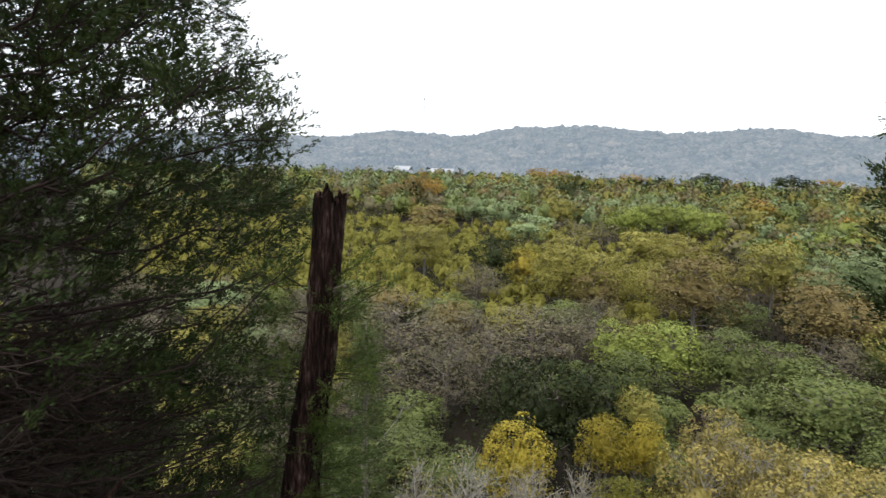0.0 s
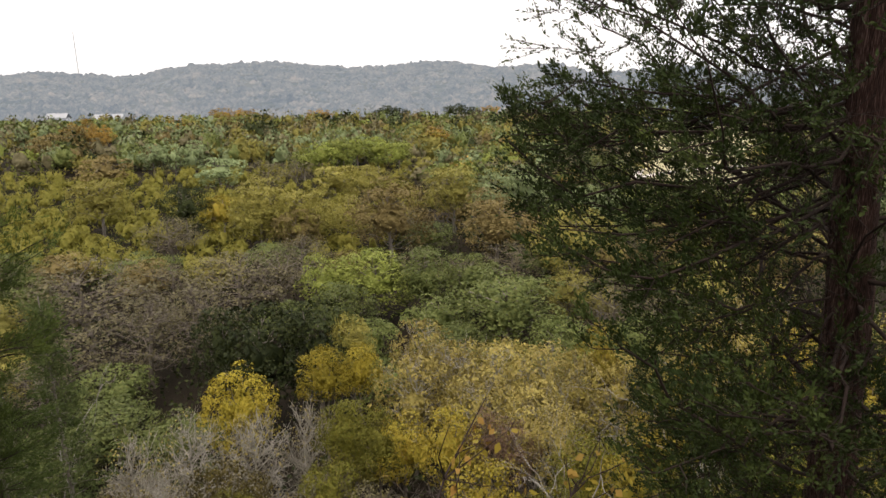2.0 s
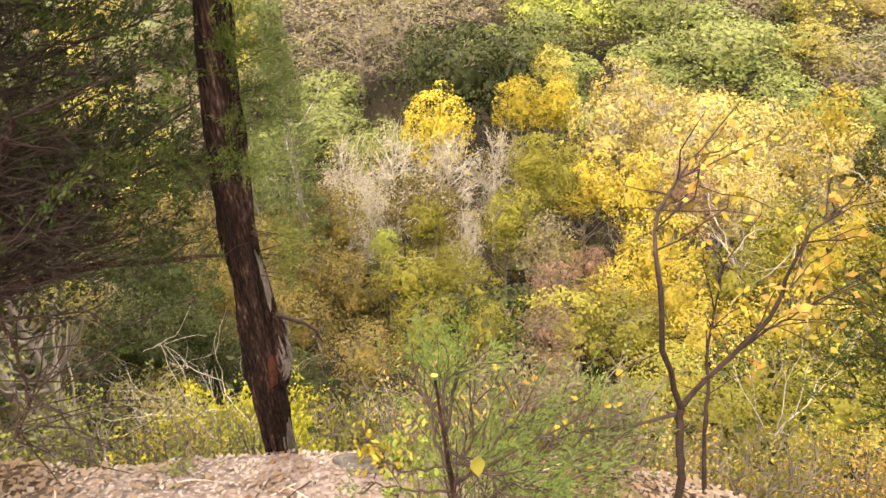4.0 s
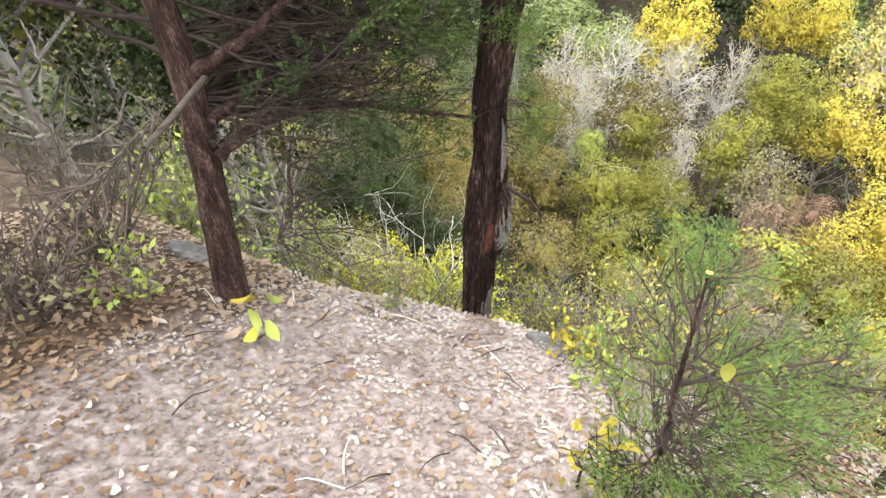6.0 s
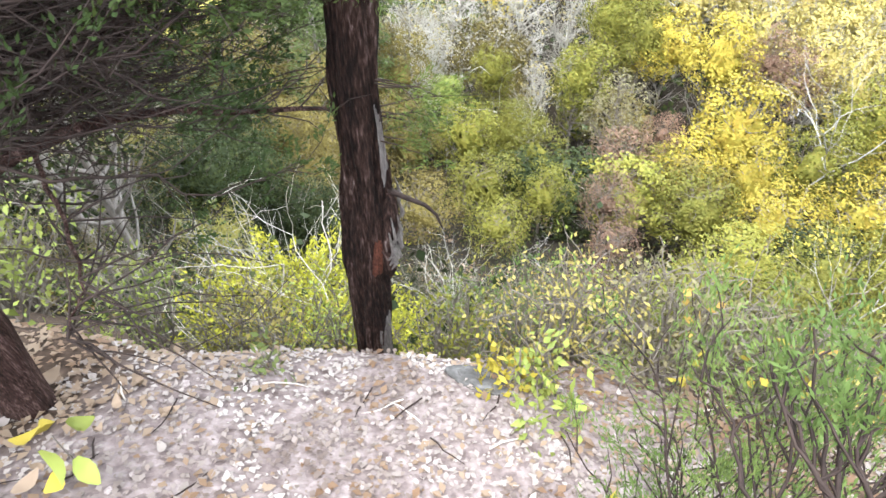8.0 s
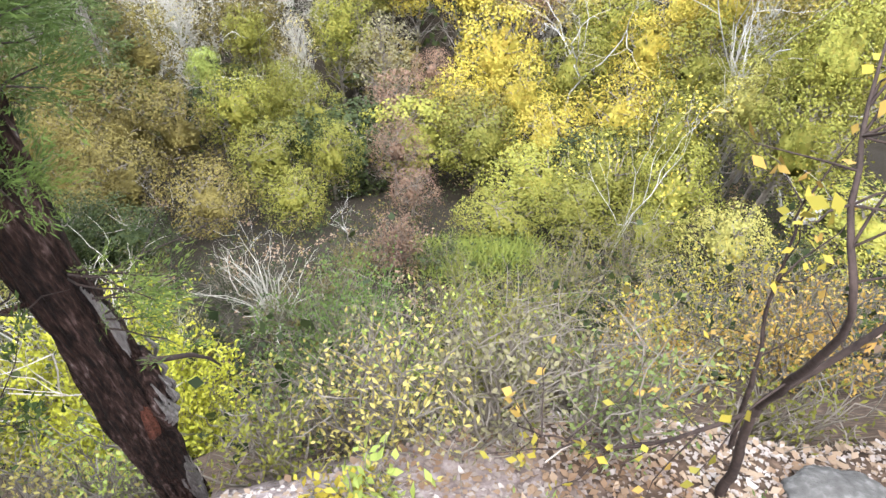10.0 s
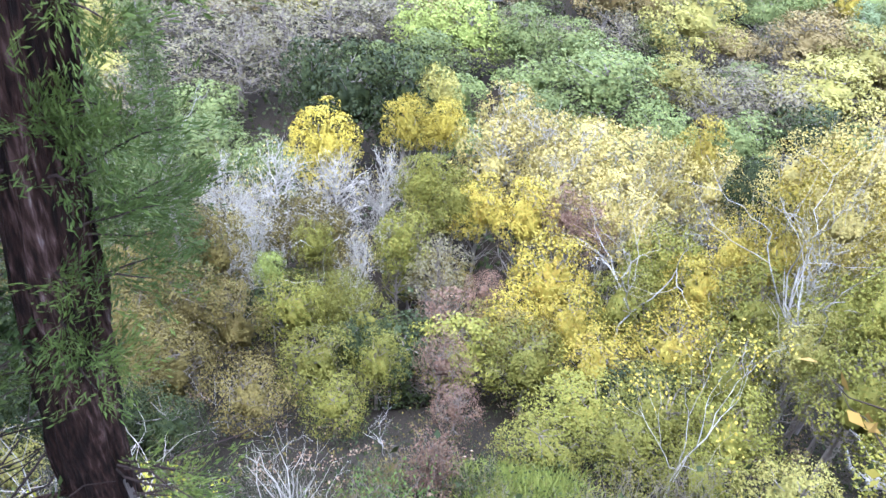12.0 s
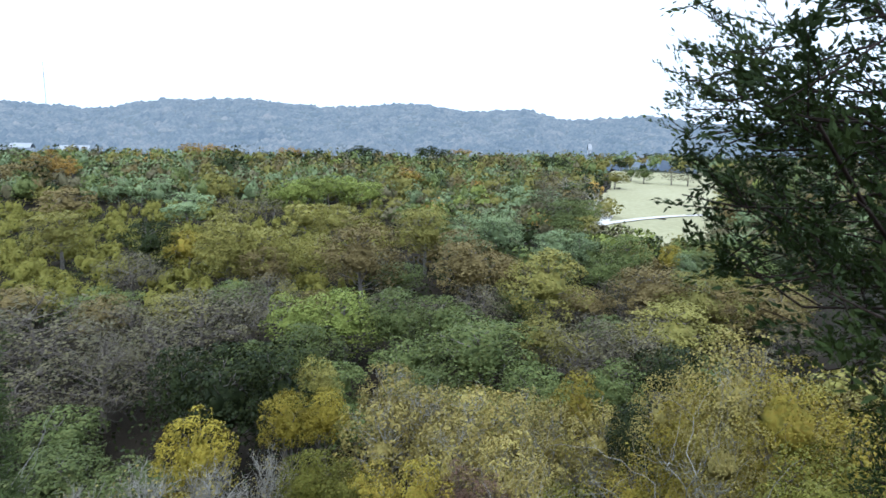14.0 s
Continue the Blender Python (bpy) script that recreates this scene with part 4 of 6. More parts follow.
def cedar(name, label, trunk, trunk_radii, branches, reach, allowed, facing, seed, needles=30, leafy=0.4, material=None, base=0.0, long=(0.011, 0.023), thick=0.0065, sparse=0.0, inner=None, fingers=4, boughs=(), bough_leaf=0.6):
    """A red cedar: trunk, rising branches with side twigs, plumes of needles on their outer part. facing: the sides that carry most branches."""
    r = np.random.default_rng(seed)
    trunk = np.asarray(trunk, float)
    ob = thing(name, label, "tree", "", tuple(trunk[0]))
    o = trunk[0]
    tg, bg, fg = Geo(), Geo(), Geo()
    dense = np.linspace(0, 1, 26)
    zz = np.interp(dense, np.linspace(0, 1, len(trunk)), trunk[:, 2])
    pts = np.stack([np.interp(zz, trunk[:, 2], trunk[:, k]) for k in (0, 1)] + [zz], -1)
    tube(tg, pts - o, np.interp(zz, trunk[:, 2], trunk_radii), 14, ridges=0.05, r=r)
    low, top = base, trunk[-1, 2]
    for i in range(branches + len(boughs)):
        z = low + (top - low) * ((i + r.random()) / branches) ** 1.15
        if i < branches and z < sparse - 0.25 and i % 4:
            continue
        a = np.array([np.interp(z, pts[:, 2], pts[:, 0]), np.interp(z, pts[:, 2], pts[:, 1]), z])
        an = radians(r.uniform(*facing)) if r.random() < 0.8 else r.uniform(0, 6.3)
        size = reach(z, an) * r.uniform(0.55, 1.08)
        d = np.array([math.sin(an), math.cos(an), r.uniform(0.0, 0.75)])
        if i >= branches:
            tip = np.array(boughs[i - branches])
            z = max(base + 0.2, tip[2] + 0.1)
            a = np.array([np.interp(z, pts[:, 2], pts[:, 0]), np.interp(z, pts[:, 2], pts[:, 1]), z])
            size, d = float(np.linalg.norm(tip - a)), unit(tip - a)
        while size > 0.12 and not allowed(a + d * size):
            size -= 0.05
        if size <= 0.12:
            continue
        c = curve(a, a + d * size, r.uniform(-0.16, 0.02), 11, r, 0.10)
        keep_to = 11
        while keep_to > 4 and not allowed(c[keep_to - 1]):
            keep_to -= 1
        tube(bg, c[:keep_to] - o, np.linspace(0.0025 + 0.0045 * size, 0.0013, 11)[:keep_to], 5)
        start = (leafy if z > sparse or d[1] > 0.7 and z > sparse - 0.55 else 0.66) * r.uniform(0.6, 1.25)
        if i >= branches:
            start = bough_leaf
        k = int(6 + 10 * size)
        for j in range(k):
            t = 0.10 + 0.90 * (j + r.random()) / k
            p = np.array([np.interp(t, np.linspace(0, 1, 11), c[:, q]) for q in range(3)])
            side = unit(np.cross(d, (0, 0, 1))) * (1 if j % 2 else -1)
            e = unit(d * r.uniform(0.5, 1.1) + side * r.uniform(0.2, 1.1) + (0, 0, r.uniform(-0.2, 0.7)))
            ll = r.uniform(0.10, 0.34) * (1.25 - 0.6 * t) * min(1, 0.45 + size)
            q = p + e * ll
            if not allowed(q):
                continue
            w = curve(p, q, -0.05, 5, r, 0.16)
            tube(bg, w - o, [0.0024, 0.002, 0.0016, 0.0012, 0.0008], 3)
            if t > start:
                spray(fg, w[1] - o, w[-1] - o + e * 0.03, needles, r, long, thick)
                for _ in range(fingers):
                    s = unit(e + r.normal(size=3) * 0.5 + (0, 0, 0.35))
                    m = w[r.integers(1, 5)]
                    spray(fg, m - o, m + s * r.uniform(0.03, 0.08) - o, needles * 4 // 5, r, long, thick, 0.75)
            else:
                for _ in range(4):
                    m = w[r.integers(1, 5)]
                    s = unit(e + r.normal(size=3) * 0.8)
                    tube(bg, curve(m, m + s * ll * 0.6, 0.0, 4, r, 0.2) - o, [0.0015, 0.0013, 0.001, 0.0007], 3)
    if inner:
        # shaded foliage deep in the crown
        count, z0, z1, share, keep = inner
        for _ in range(count):
            zc, an = r.uniform(z0, z1), r.uniform(0, 6.3)
            rad = reach(zc, 0) * share * r.random() ** 0.5
            p = np.array((np.interp(zc, pts[:, 2], pts[:, 0]) + rad * math.sin(an), np.interp(zc, pts[:, 2], pts[:, 1]) + rad * math.cos(an), zc))
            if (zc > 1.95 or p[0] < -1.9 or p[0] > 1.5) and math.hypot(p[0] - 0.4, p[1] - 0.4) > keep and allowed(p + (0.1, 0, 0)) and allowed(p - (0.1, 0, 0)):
                d = unit(p - (pts[0, 0], pts[0, 1], zc) + r.normal(size=3) * 0.2 + (0, 0, 0.3))
                for _ in range(3):
                    e = p + unit(d + r.normal(size=3) * 0.6) * r.uniform(0.08, 0.16)
                    tube(bg, np.array([p, (p + e) / 2, e]) - o, [0.002, 0.0016, 0.001], 3)
                    spray(fg, p - o, e + (e - p) * 0.25 - o, 36, r, (0.012, 0.024), 0.0068)
    part("trunk", tg.mesh("trunk", CEDAR_BARK, True), ob, "shaggy reddish brown trunk")
    part("branchwork", bg.mesh("branchwork", DARK_TWIG), ob, "thin dark bare twigs", "stuff")
    part("foliage", fg.mesh("foliage", material or CEDAR), ob, "dark green scale needles", "stuff")
    return ob


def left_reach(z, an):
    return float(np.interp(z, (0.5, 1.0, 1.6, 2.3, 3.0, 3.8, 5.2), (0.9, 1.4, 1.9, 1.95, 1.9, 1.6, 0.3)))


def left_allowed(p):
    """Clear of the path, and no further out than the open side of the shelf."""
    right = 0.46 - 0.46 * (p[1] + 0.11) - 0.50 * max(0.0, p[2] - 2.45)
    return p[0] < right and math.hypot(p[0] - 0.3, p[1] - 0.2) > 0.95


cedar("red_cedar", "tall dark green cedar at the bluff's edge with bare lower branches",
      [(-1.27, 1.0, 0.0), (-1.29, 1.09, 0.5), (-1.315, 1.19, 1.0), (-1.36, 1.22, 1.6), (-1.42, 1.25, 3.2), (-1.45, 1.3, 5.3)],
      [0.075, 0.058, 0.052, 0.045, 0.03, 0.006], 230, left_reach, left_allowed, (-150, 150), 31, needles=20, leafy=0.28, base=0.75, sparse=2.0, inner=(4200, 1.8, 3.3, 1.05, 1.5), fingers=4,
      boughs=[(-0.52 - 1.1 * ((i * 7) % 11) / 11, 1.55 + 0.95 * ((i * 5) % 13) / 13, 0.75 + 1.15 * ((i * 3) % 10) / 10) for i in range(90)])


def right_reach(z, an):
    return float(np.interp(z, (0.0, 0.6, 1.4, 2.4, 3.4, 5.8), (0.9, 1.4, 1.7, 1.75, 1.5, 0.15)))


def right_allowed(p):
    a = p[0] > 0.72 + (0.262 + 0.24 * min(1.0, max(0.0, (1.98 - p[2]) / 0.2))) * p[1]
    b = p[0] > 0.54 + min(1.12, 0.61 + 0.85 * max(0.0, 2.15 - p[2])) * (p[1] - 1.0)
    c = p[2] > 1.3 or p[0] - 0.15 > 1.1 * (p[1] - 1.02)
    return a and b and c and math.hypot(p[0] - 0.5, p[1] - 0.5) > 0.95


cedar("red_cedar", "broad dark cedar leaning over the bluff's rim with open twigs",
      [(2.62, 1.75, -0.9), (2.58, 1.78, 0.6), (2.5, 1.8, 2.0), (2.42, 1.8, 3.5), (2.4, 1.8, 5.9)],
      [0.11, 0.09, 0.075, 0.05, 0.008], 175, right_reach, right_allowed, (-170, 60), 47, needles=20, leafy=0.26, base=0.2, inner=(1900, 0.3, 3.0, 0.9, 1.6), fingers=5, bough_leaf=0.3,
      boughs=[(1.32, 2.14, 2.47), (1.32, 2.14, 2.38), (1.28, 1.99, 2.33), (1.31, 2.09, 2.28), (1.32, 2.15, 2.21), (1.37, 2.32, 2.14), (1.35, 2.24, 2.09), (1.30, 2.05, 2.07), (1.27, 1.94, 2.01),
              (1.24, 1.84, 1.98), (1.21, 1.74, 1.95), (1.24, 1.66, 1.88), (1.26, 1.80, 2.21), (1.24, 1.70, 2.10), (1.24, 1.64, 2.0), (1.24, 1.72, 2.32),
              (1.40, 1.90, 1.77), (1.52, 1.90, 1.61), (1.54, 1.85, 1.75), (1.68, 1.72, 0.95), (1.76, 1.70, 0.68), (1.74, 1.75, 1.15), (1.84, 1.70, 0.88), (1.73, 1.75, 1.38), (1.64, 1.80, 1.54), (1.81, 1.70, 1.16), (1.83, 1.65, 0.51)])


def young_cedar():
    """A knee-high seedling cedar beside the path."""
    r = np.random.default_rng(12)
    spine = [(0.46, 0.90, 0.10), (0.45, 0.85, 0.45), (0.42, 0.76, 0.9), (0.395, 0.70, 1.35)]
    return cedar("young_cedar", "young light green cedar beside the path", spine, [0.011, 0.009, 0.007, 0.002], 74,
                 lambda z, an: float(np.interp(z, (0.3, 0.6, 0.9, 1.1, 1.25, 1.36), (0.26, 0.36, 0.38, 0.30, 0.22, 0.16))),
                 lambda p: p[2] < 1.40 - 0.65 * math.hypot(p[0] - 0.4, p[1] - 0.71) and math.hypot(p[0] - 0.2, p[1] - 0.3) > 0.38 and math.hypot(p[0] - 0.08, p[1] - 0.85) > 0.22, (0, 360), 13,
                 needles=16, leafy=0.0, material=CEDAR_PALE, base=0.32, long=(0.008, 0.018), thick=0.0034, fingers=5)


young_cedar()


def snag():
    """The broken cedar trunk on the rim: shaggy bark, splintered top, stub, burl and clinging sprays."""
    r = np.random.default_rng(3)
    ob = thing("cedar_snag", "broken dark cedar trunk with shaggy bark and splintered top", "tree trunk", at=(-0.523, 1.762, -0.55))
    o = np.array(ob.location)
    key = np.array([(-0.526, 1.755, -0.65), (-0.52, 1.774, -0.4), (-0.507, 1.798, 0.1), (-0.487, 1.826, 0.5), (-0.491, 1.826, 0.8), (-0.463, 1.824, 1.1), (-0.409, 1.81, 1.5), (-0.36, 1.819, 1.8), (-0.318, 1.823, 2.42)])
    rad = [0.078, 0.068, 0.074, 0.068, 0.058, 0.061, 0.056, 0.052, 0.046]
    z = np.linspace(-0.65, 2.42, 220)
    pts = np.stack([np.interp(z, key[:, 2], key[:, 0]), np.interp(z, key[:, 2], key[:, 1]), z], -1)
    sides = 64
    an = np.linspace(0, 2 * np.pi, sides, endpoint=False)
    base = np.interp(z, key[:, 2], rad)
    ridge = np.zeros((len(z), sides))
    for i in range(len(z)):
        for j in range(sides):
            ridge[i, j] = noise.noise((math.cos(an[j]) * 5.5, math.sin(an[j]) * 5.5, z[i] * 3.0)) * 0.18 + noise.noise((math.cos(an[j]) * 8.5, math.sin(an[j]) * 8.5, z[i] * 5.0)) * 0.24
    rr = base[:, None] * (1 + ridge)
    # splintered top: strips end at different heights
    v = np.stack([pts[:, None, 0] + rr * np.cos(an), pts[:, None, 1] + rr * np.sin(an), np.repeat(z[:, None], sides, 1)], -1)
    for j in range(sides):
        cut = 2.265 + 0.05 * noise.noise((math.cos(an[j]) * 2.2, math.sin(an[j]) * 2.2, 7)) + 0.03 * r.random()
        v[:, j, 2] = np.minimum(v[:, j, 2], cut)
    k = len(z)
    i, j = np.meshgrid(np.arange(k - 1), np.arange(sides), indexing="ij")
    g = Geo()
    g.add(v.reshape(-1, 3) - o, np.stack([i * sides + j, i * sides + (j + 1) % sides, (i + 1) * sides + (j + 1) % sides, (i + 1) * sides + j], -1).reshape(-1, 4))
    part("trunk", g.mesh("trunk", SNAG_BARK, True), ob)
    g = Geo()
    tube(g, np.array([(-0.36, 1.819, 1.8), (-0.338, 1.821, 2.15), (-0.333, 1.822, 2.24)]) - o, [0.02, 0.036, 0.02], 12, ridges=0.12, r=r)
    part("heartwood", g.mesh("heartwood", BARE_WOOD), ob, "dark rotten wood inside the broken top")
    g = Geo()
    tube(g, np.array([(-0.345, 1.81, 1.965), (-0.315, 1.80, 1.975), (-0.28, 1.80, 1.995), (-0.258, 1.80, 2.00)]) - o, [0.017, 0.012, 0.010, 0.007], 8, ridges=0.1, r=r)
    part("branch_stub", g.mesh("branch_stub", DRY_TWIG), ob, "short broken branch stub")
    def patch(name, label, z0, z1, middle, wide, lift, material, ragged=0.35):
        """A piece of the trunk's own surface, raised or sunk a little, with a ragged rim."""
        rows, cols = 22, 11
        grid = []
        for i in range(rows):
            t = i / (rows - 1)
            zz = z0 + (z1 - z0) * t
            half = radians(wide) / 2 * (math.sin(math.pi * (0.08 + 0.84 * t)) ** 0.6) * (1 + ragged * noise.noise((t * 5, middle, z0)))
            c0 = radians(middle + 9 * noise.noise((t * 3, z0 * 5, 2)))
            for j in range(cols):
                u = 2 * j / (cols - 1) - 1
                an_ = c0 + half * u
                rim = 1 - max(abs(u), abs(2 * t - 1)) ** 6
                q = int(np.argmin(abs(z - zz)))
                col = int(round(an_ / (2 * np.pi) * sides)) % sides
                rad_ = 0.5 * rr[q, col] + 0.5 * base[q] * 1.08 + (lift + 0.006) * rim - 0.008
                grid.append((pts[q, 0] + rad_ * math.cos(an_), pts[q, 1] + rad_ * math.sin(an_), zz))
        g = Geo()
        g.add(np.array(grid) - o, [[i * cols + j, i * cols + j + 1, (i + 1) * cols + j + 1, (i + 1) * cols + j] for i in range(rows - 1) for j in range(cols - 1)])
        return part(name, g.mesh(name, material, True), ob, label)

    patch("bare_patch", "pale patch where bark has peeled", -0.60, -0.14, -8, 74, 0.003, GREY_WOOD)
    patch("bare_patch", "pale strip where bark has peeled", 0.42, 0.78, -14, 30, 0.003, GREY_WOOD)
    patch("hollow", "reddish rotten hollow in the bark", 0.05, 0.24, -42, 40, 0.002, HOLLOW)
    patch("bark_swelling", "thick swollen bark round the hollow", 0.0, 0.42, 10, 90, 0.03, SNAG_BARK)
    g = Geo()
    for k in range(16):
        t = radians(r.uniform(-25, 40))
        zz = r.uniform(0.10, 0.34)
        q = int(np.argmin(abs(z - zz)))
        a = np.array((pts[q, 0] + 0.092 * math.cos(t), pts[q, 1] + 0.092 * math.sin(t), zz))
        e = a + (0.025 * math.cos(t), 0.025 * math.sin(t), 0)
        tube(g, np.array([a - (0, 0, 0.05), e, a + (0.01, 0, 0.09)]) - o, [0.003, 0.008, 0.002], 5, ridges=0.2, r=r)
    part("splintered_wood", g.mesh("splintered_wood", GREY_WOOD), ob, "whitish splintered wood", "stuff")
    g = Geo()
    tube(g, curve((-0.40, 1.78, 0.45), (-0.27, 1.86, 0.22), 0.02, 5, r) - o, [0.010, 0.008, 0.007, 0.005, 0.003], 6)
    part("dead_branch", g.mesh("dead_branch", DARK_TWIG), ob)
    for k in range(46):
        zt = r.uniform(1.05, 2.0)
        a = np.array([np.interp(zt, key[:, 2], key[:, 0]), 1.795, zt])
        t = r.choice([r.uniform(-1.0, 0.9), r.uniform(2.2, 4.2)], p=[0.75, 0.25])
        d = np.array([math.cos(t), math.sin(t), r.uniform(-0.1, 0.6)])
        fg, bg = (Geo(), Geo()) if k == 0 else (fg, bg)
        size = r.uniform(0.08, 0.22)
        c = curve(a + d * 0.04, a + d * size, 0.05, 5, r)
        tube(bg, c - o, [0.003, 0.0025, 0.002, 0.0015, 0.001], 3)
        for _ in range(11):
            m = c[r.integers(1, 5)]
            spray(fg, m - o, m + unit(d + r.normal(size=3) * 0.7) * r.uniform(0.05, 0.12) - o, 30, r, (0.010, 0.022), 0.0028, 0.6)
    for k in range(9):
        a = np.array([-0.45, 1.77, r.uniform(0.62, 0.88)])
        d = np.array([1.0, r.uniform(-0.7, 0.4), r.uniform(-0.2, 0.4)])
        c = curve(a + d * 0.05, a + d * r.uniform(0.14, 0.24), 0.05, 5, r)
        tube(bg, c - o, [0.003, 0.0025, 0.002, 0.0015, 0.001], 3)
        for _ in range(6):
            m = c[r.integers(1, 5)]
            spray(fg, m - o, m + unit(d + r.normal(size=3) * 0.7) * r.uniform(0.05, 0.11) - o, 30, r, (0.010, 0.022), 0.0028, 0.6)
    part("twigwork", bg.mesh("twigwork", DARK_TWIG), ob, kind="stuff")
    part("spray_foliage", fg.mesh("spray_foliage", SNAG_GREEN), ob, "green needle sprays clinging to the trunk", "stuff")


snag()


def dead_limb():
    """The broken pale limb hanging from the cedar and the big bare limbs that leave its trunk."""
    r = np.random.default_rng(9)
    ob = thing("fallen_limb", "broken pale cedar limb caught against the trunk", "branch", at=(-1.33, 1.15, 1.0))
    o = np.array(ob.location)
    g = Geo()
    tube(g, np.array([(-1.211, 1.177, 1.064), (-1.142, 1.031, 1.088), (-1.06, 0.881, 1.122), (-0.984, 0.73, 1.158)]) - o, [0.011, 0.010, 0.009, 0.007], 8, ridges=0.08, r=r)
    part("limb", g.mesh("limb", BROWN_TWIG), ob)
    g = Geo()
    for k in range(26):
        t = r.random()
        a = np.array((-1.27, 1.05, 1.03)) * (1 - t) + np.array((-1.2, 0.62, 0.98)) * t
        tube(g, curve(a, a + np.array((r.uniform(-0.35, 0.1), r.uniform(-0.35, 0.1), r.uniform(-0.55, 0.1))), -0.06, 5, r, 0.15) - o, [0.004, 0.0035, 0.003, 0.002, 0.001], 4)
    part("twigwork", g.mesh("twigwork", BROWN_TWIG), ob, kind="stuff")
    tw = Geo()
    ob = thing("cedar_limb", "long dark bare cedar limb reaching over the edge", "branch", at=(-1.33, 1.2, 1.0))
    o = np.array(ob.location)
    for rough, rad in (([(-1.304, 1.174, 1.039), (-1.225, 1.239, 1.087), (-1.128, 1.314, 1.153), (-1.026, 1.377, 1.238), (-0.921, 1.432, 1.329), (-0.855, 1.453, 1.422)], 0.030),
                       ([(-1.261, 1.177, 0.877), (-1.227, 1.273, 0.918), (-1.176, 1.367, 0.943), (-1.11, 1.496, 0.962), (-0.998, 1.67, 1.007), (-0.756, 1.939, 0.983)], 0.022),
                       ([(-1.224, 1.14, 0.765), (-1.196, 1.233, 0.804), (-1.121, 1.37, 0.838), (-0.984, 1.514, 0.834), (-0.79, 1.639, 0.789), (-0.522, 1.783, 0.731)], 0.024),
                       ([(-1.105, 1.347, 0.833), (-1.036, 1.268, 0.722), (-0.961, 1.168, 0.609), (-0.964, 1.099, 0.583), (-0.951, 1.042, 0.553)], 0.007)):
        g = Geo()
        rough = np.array(rough)
        t = np.linspace(0, len(rough) - 1, 15)
        c = np.stack([np.interp(t, np.arange(len(rough)), rough[:, k]) for k in range(3)], -1)
        c[1:-1] = (c[:-2] + 2 * c[1:-1] + c[2:]) / 4 + r.normal(size=(13, 3)) * 0.004
        tube(g, c - o, np.linspace(rad, rad * 0.22, 15), 8, ridges=0.06, r=r)
        for k in range(30):
            p = c[r.integers(3, 15)]
            tube(tw, curve(p, p + np.array((r.uniform(-0.2, 0.45), r.uniform(-0.1, 0.45), r.uniform(-0.2, 0.2))), -0.03, 5, r, 0.12) - o, [0.0035, 0.003, 0.0025, 0.0018, 0.001], 4)
        part("limb", g.mesh("limb", CEDAR_BARK, True), ob)
    part("twigwork", tw.mesh("twigwork", DARK_TWIG), ob, kind="stuff")


dead_limb()


# ---------- saplings, shrubs and plants on the rim ----------
def blade_leaf(long, wide, curl, material, name="leaf"):
    """One broad leaf with a midrib fold and curled rim."""
    g = Geo()
    n = 5
    rows = []
    for i in range(n):
        t = i / (n - 1)
        w = wide * math.sin(math.pi * min(0.97, 0.06 + t * 0.92)) ** 0.8 * (1 - 0.25 * t)
        z = curl * long * (t - 0.5) ** 2
        rows += [(-w / 2, t * long, z + 0.12 * w), (0, t * long, z), (w / 2, t * long, z + 0.12 * w)]
    q = []
    for i in range(n - 1):
        for j in range(2):
            a = i * 3 + j
            q.append([a, a + 1, a + 4, a + 3])
    g.add(rows, q)
    return g.mesh(name, material, True)


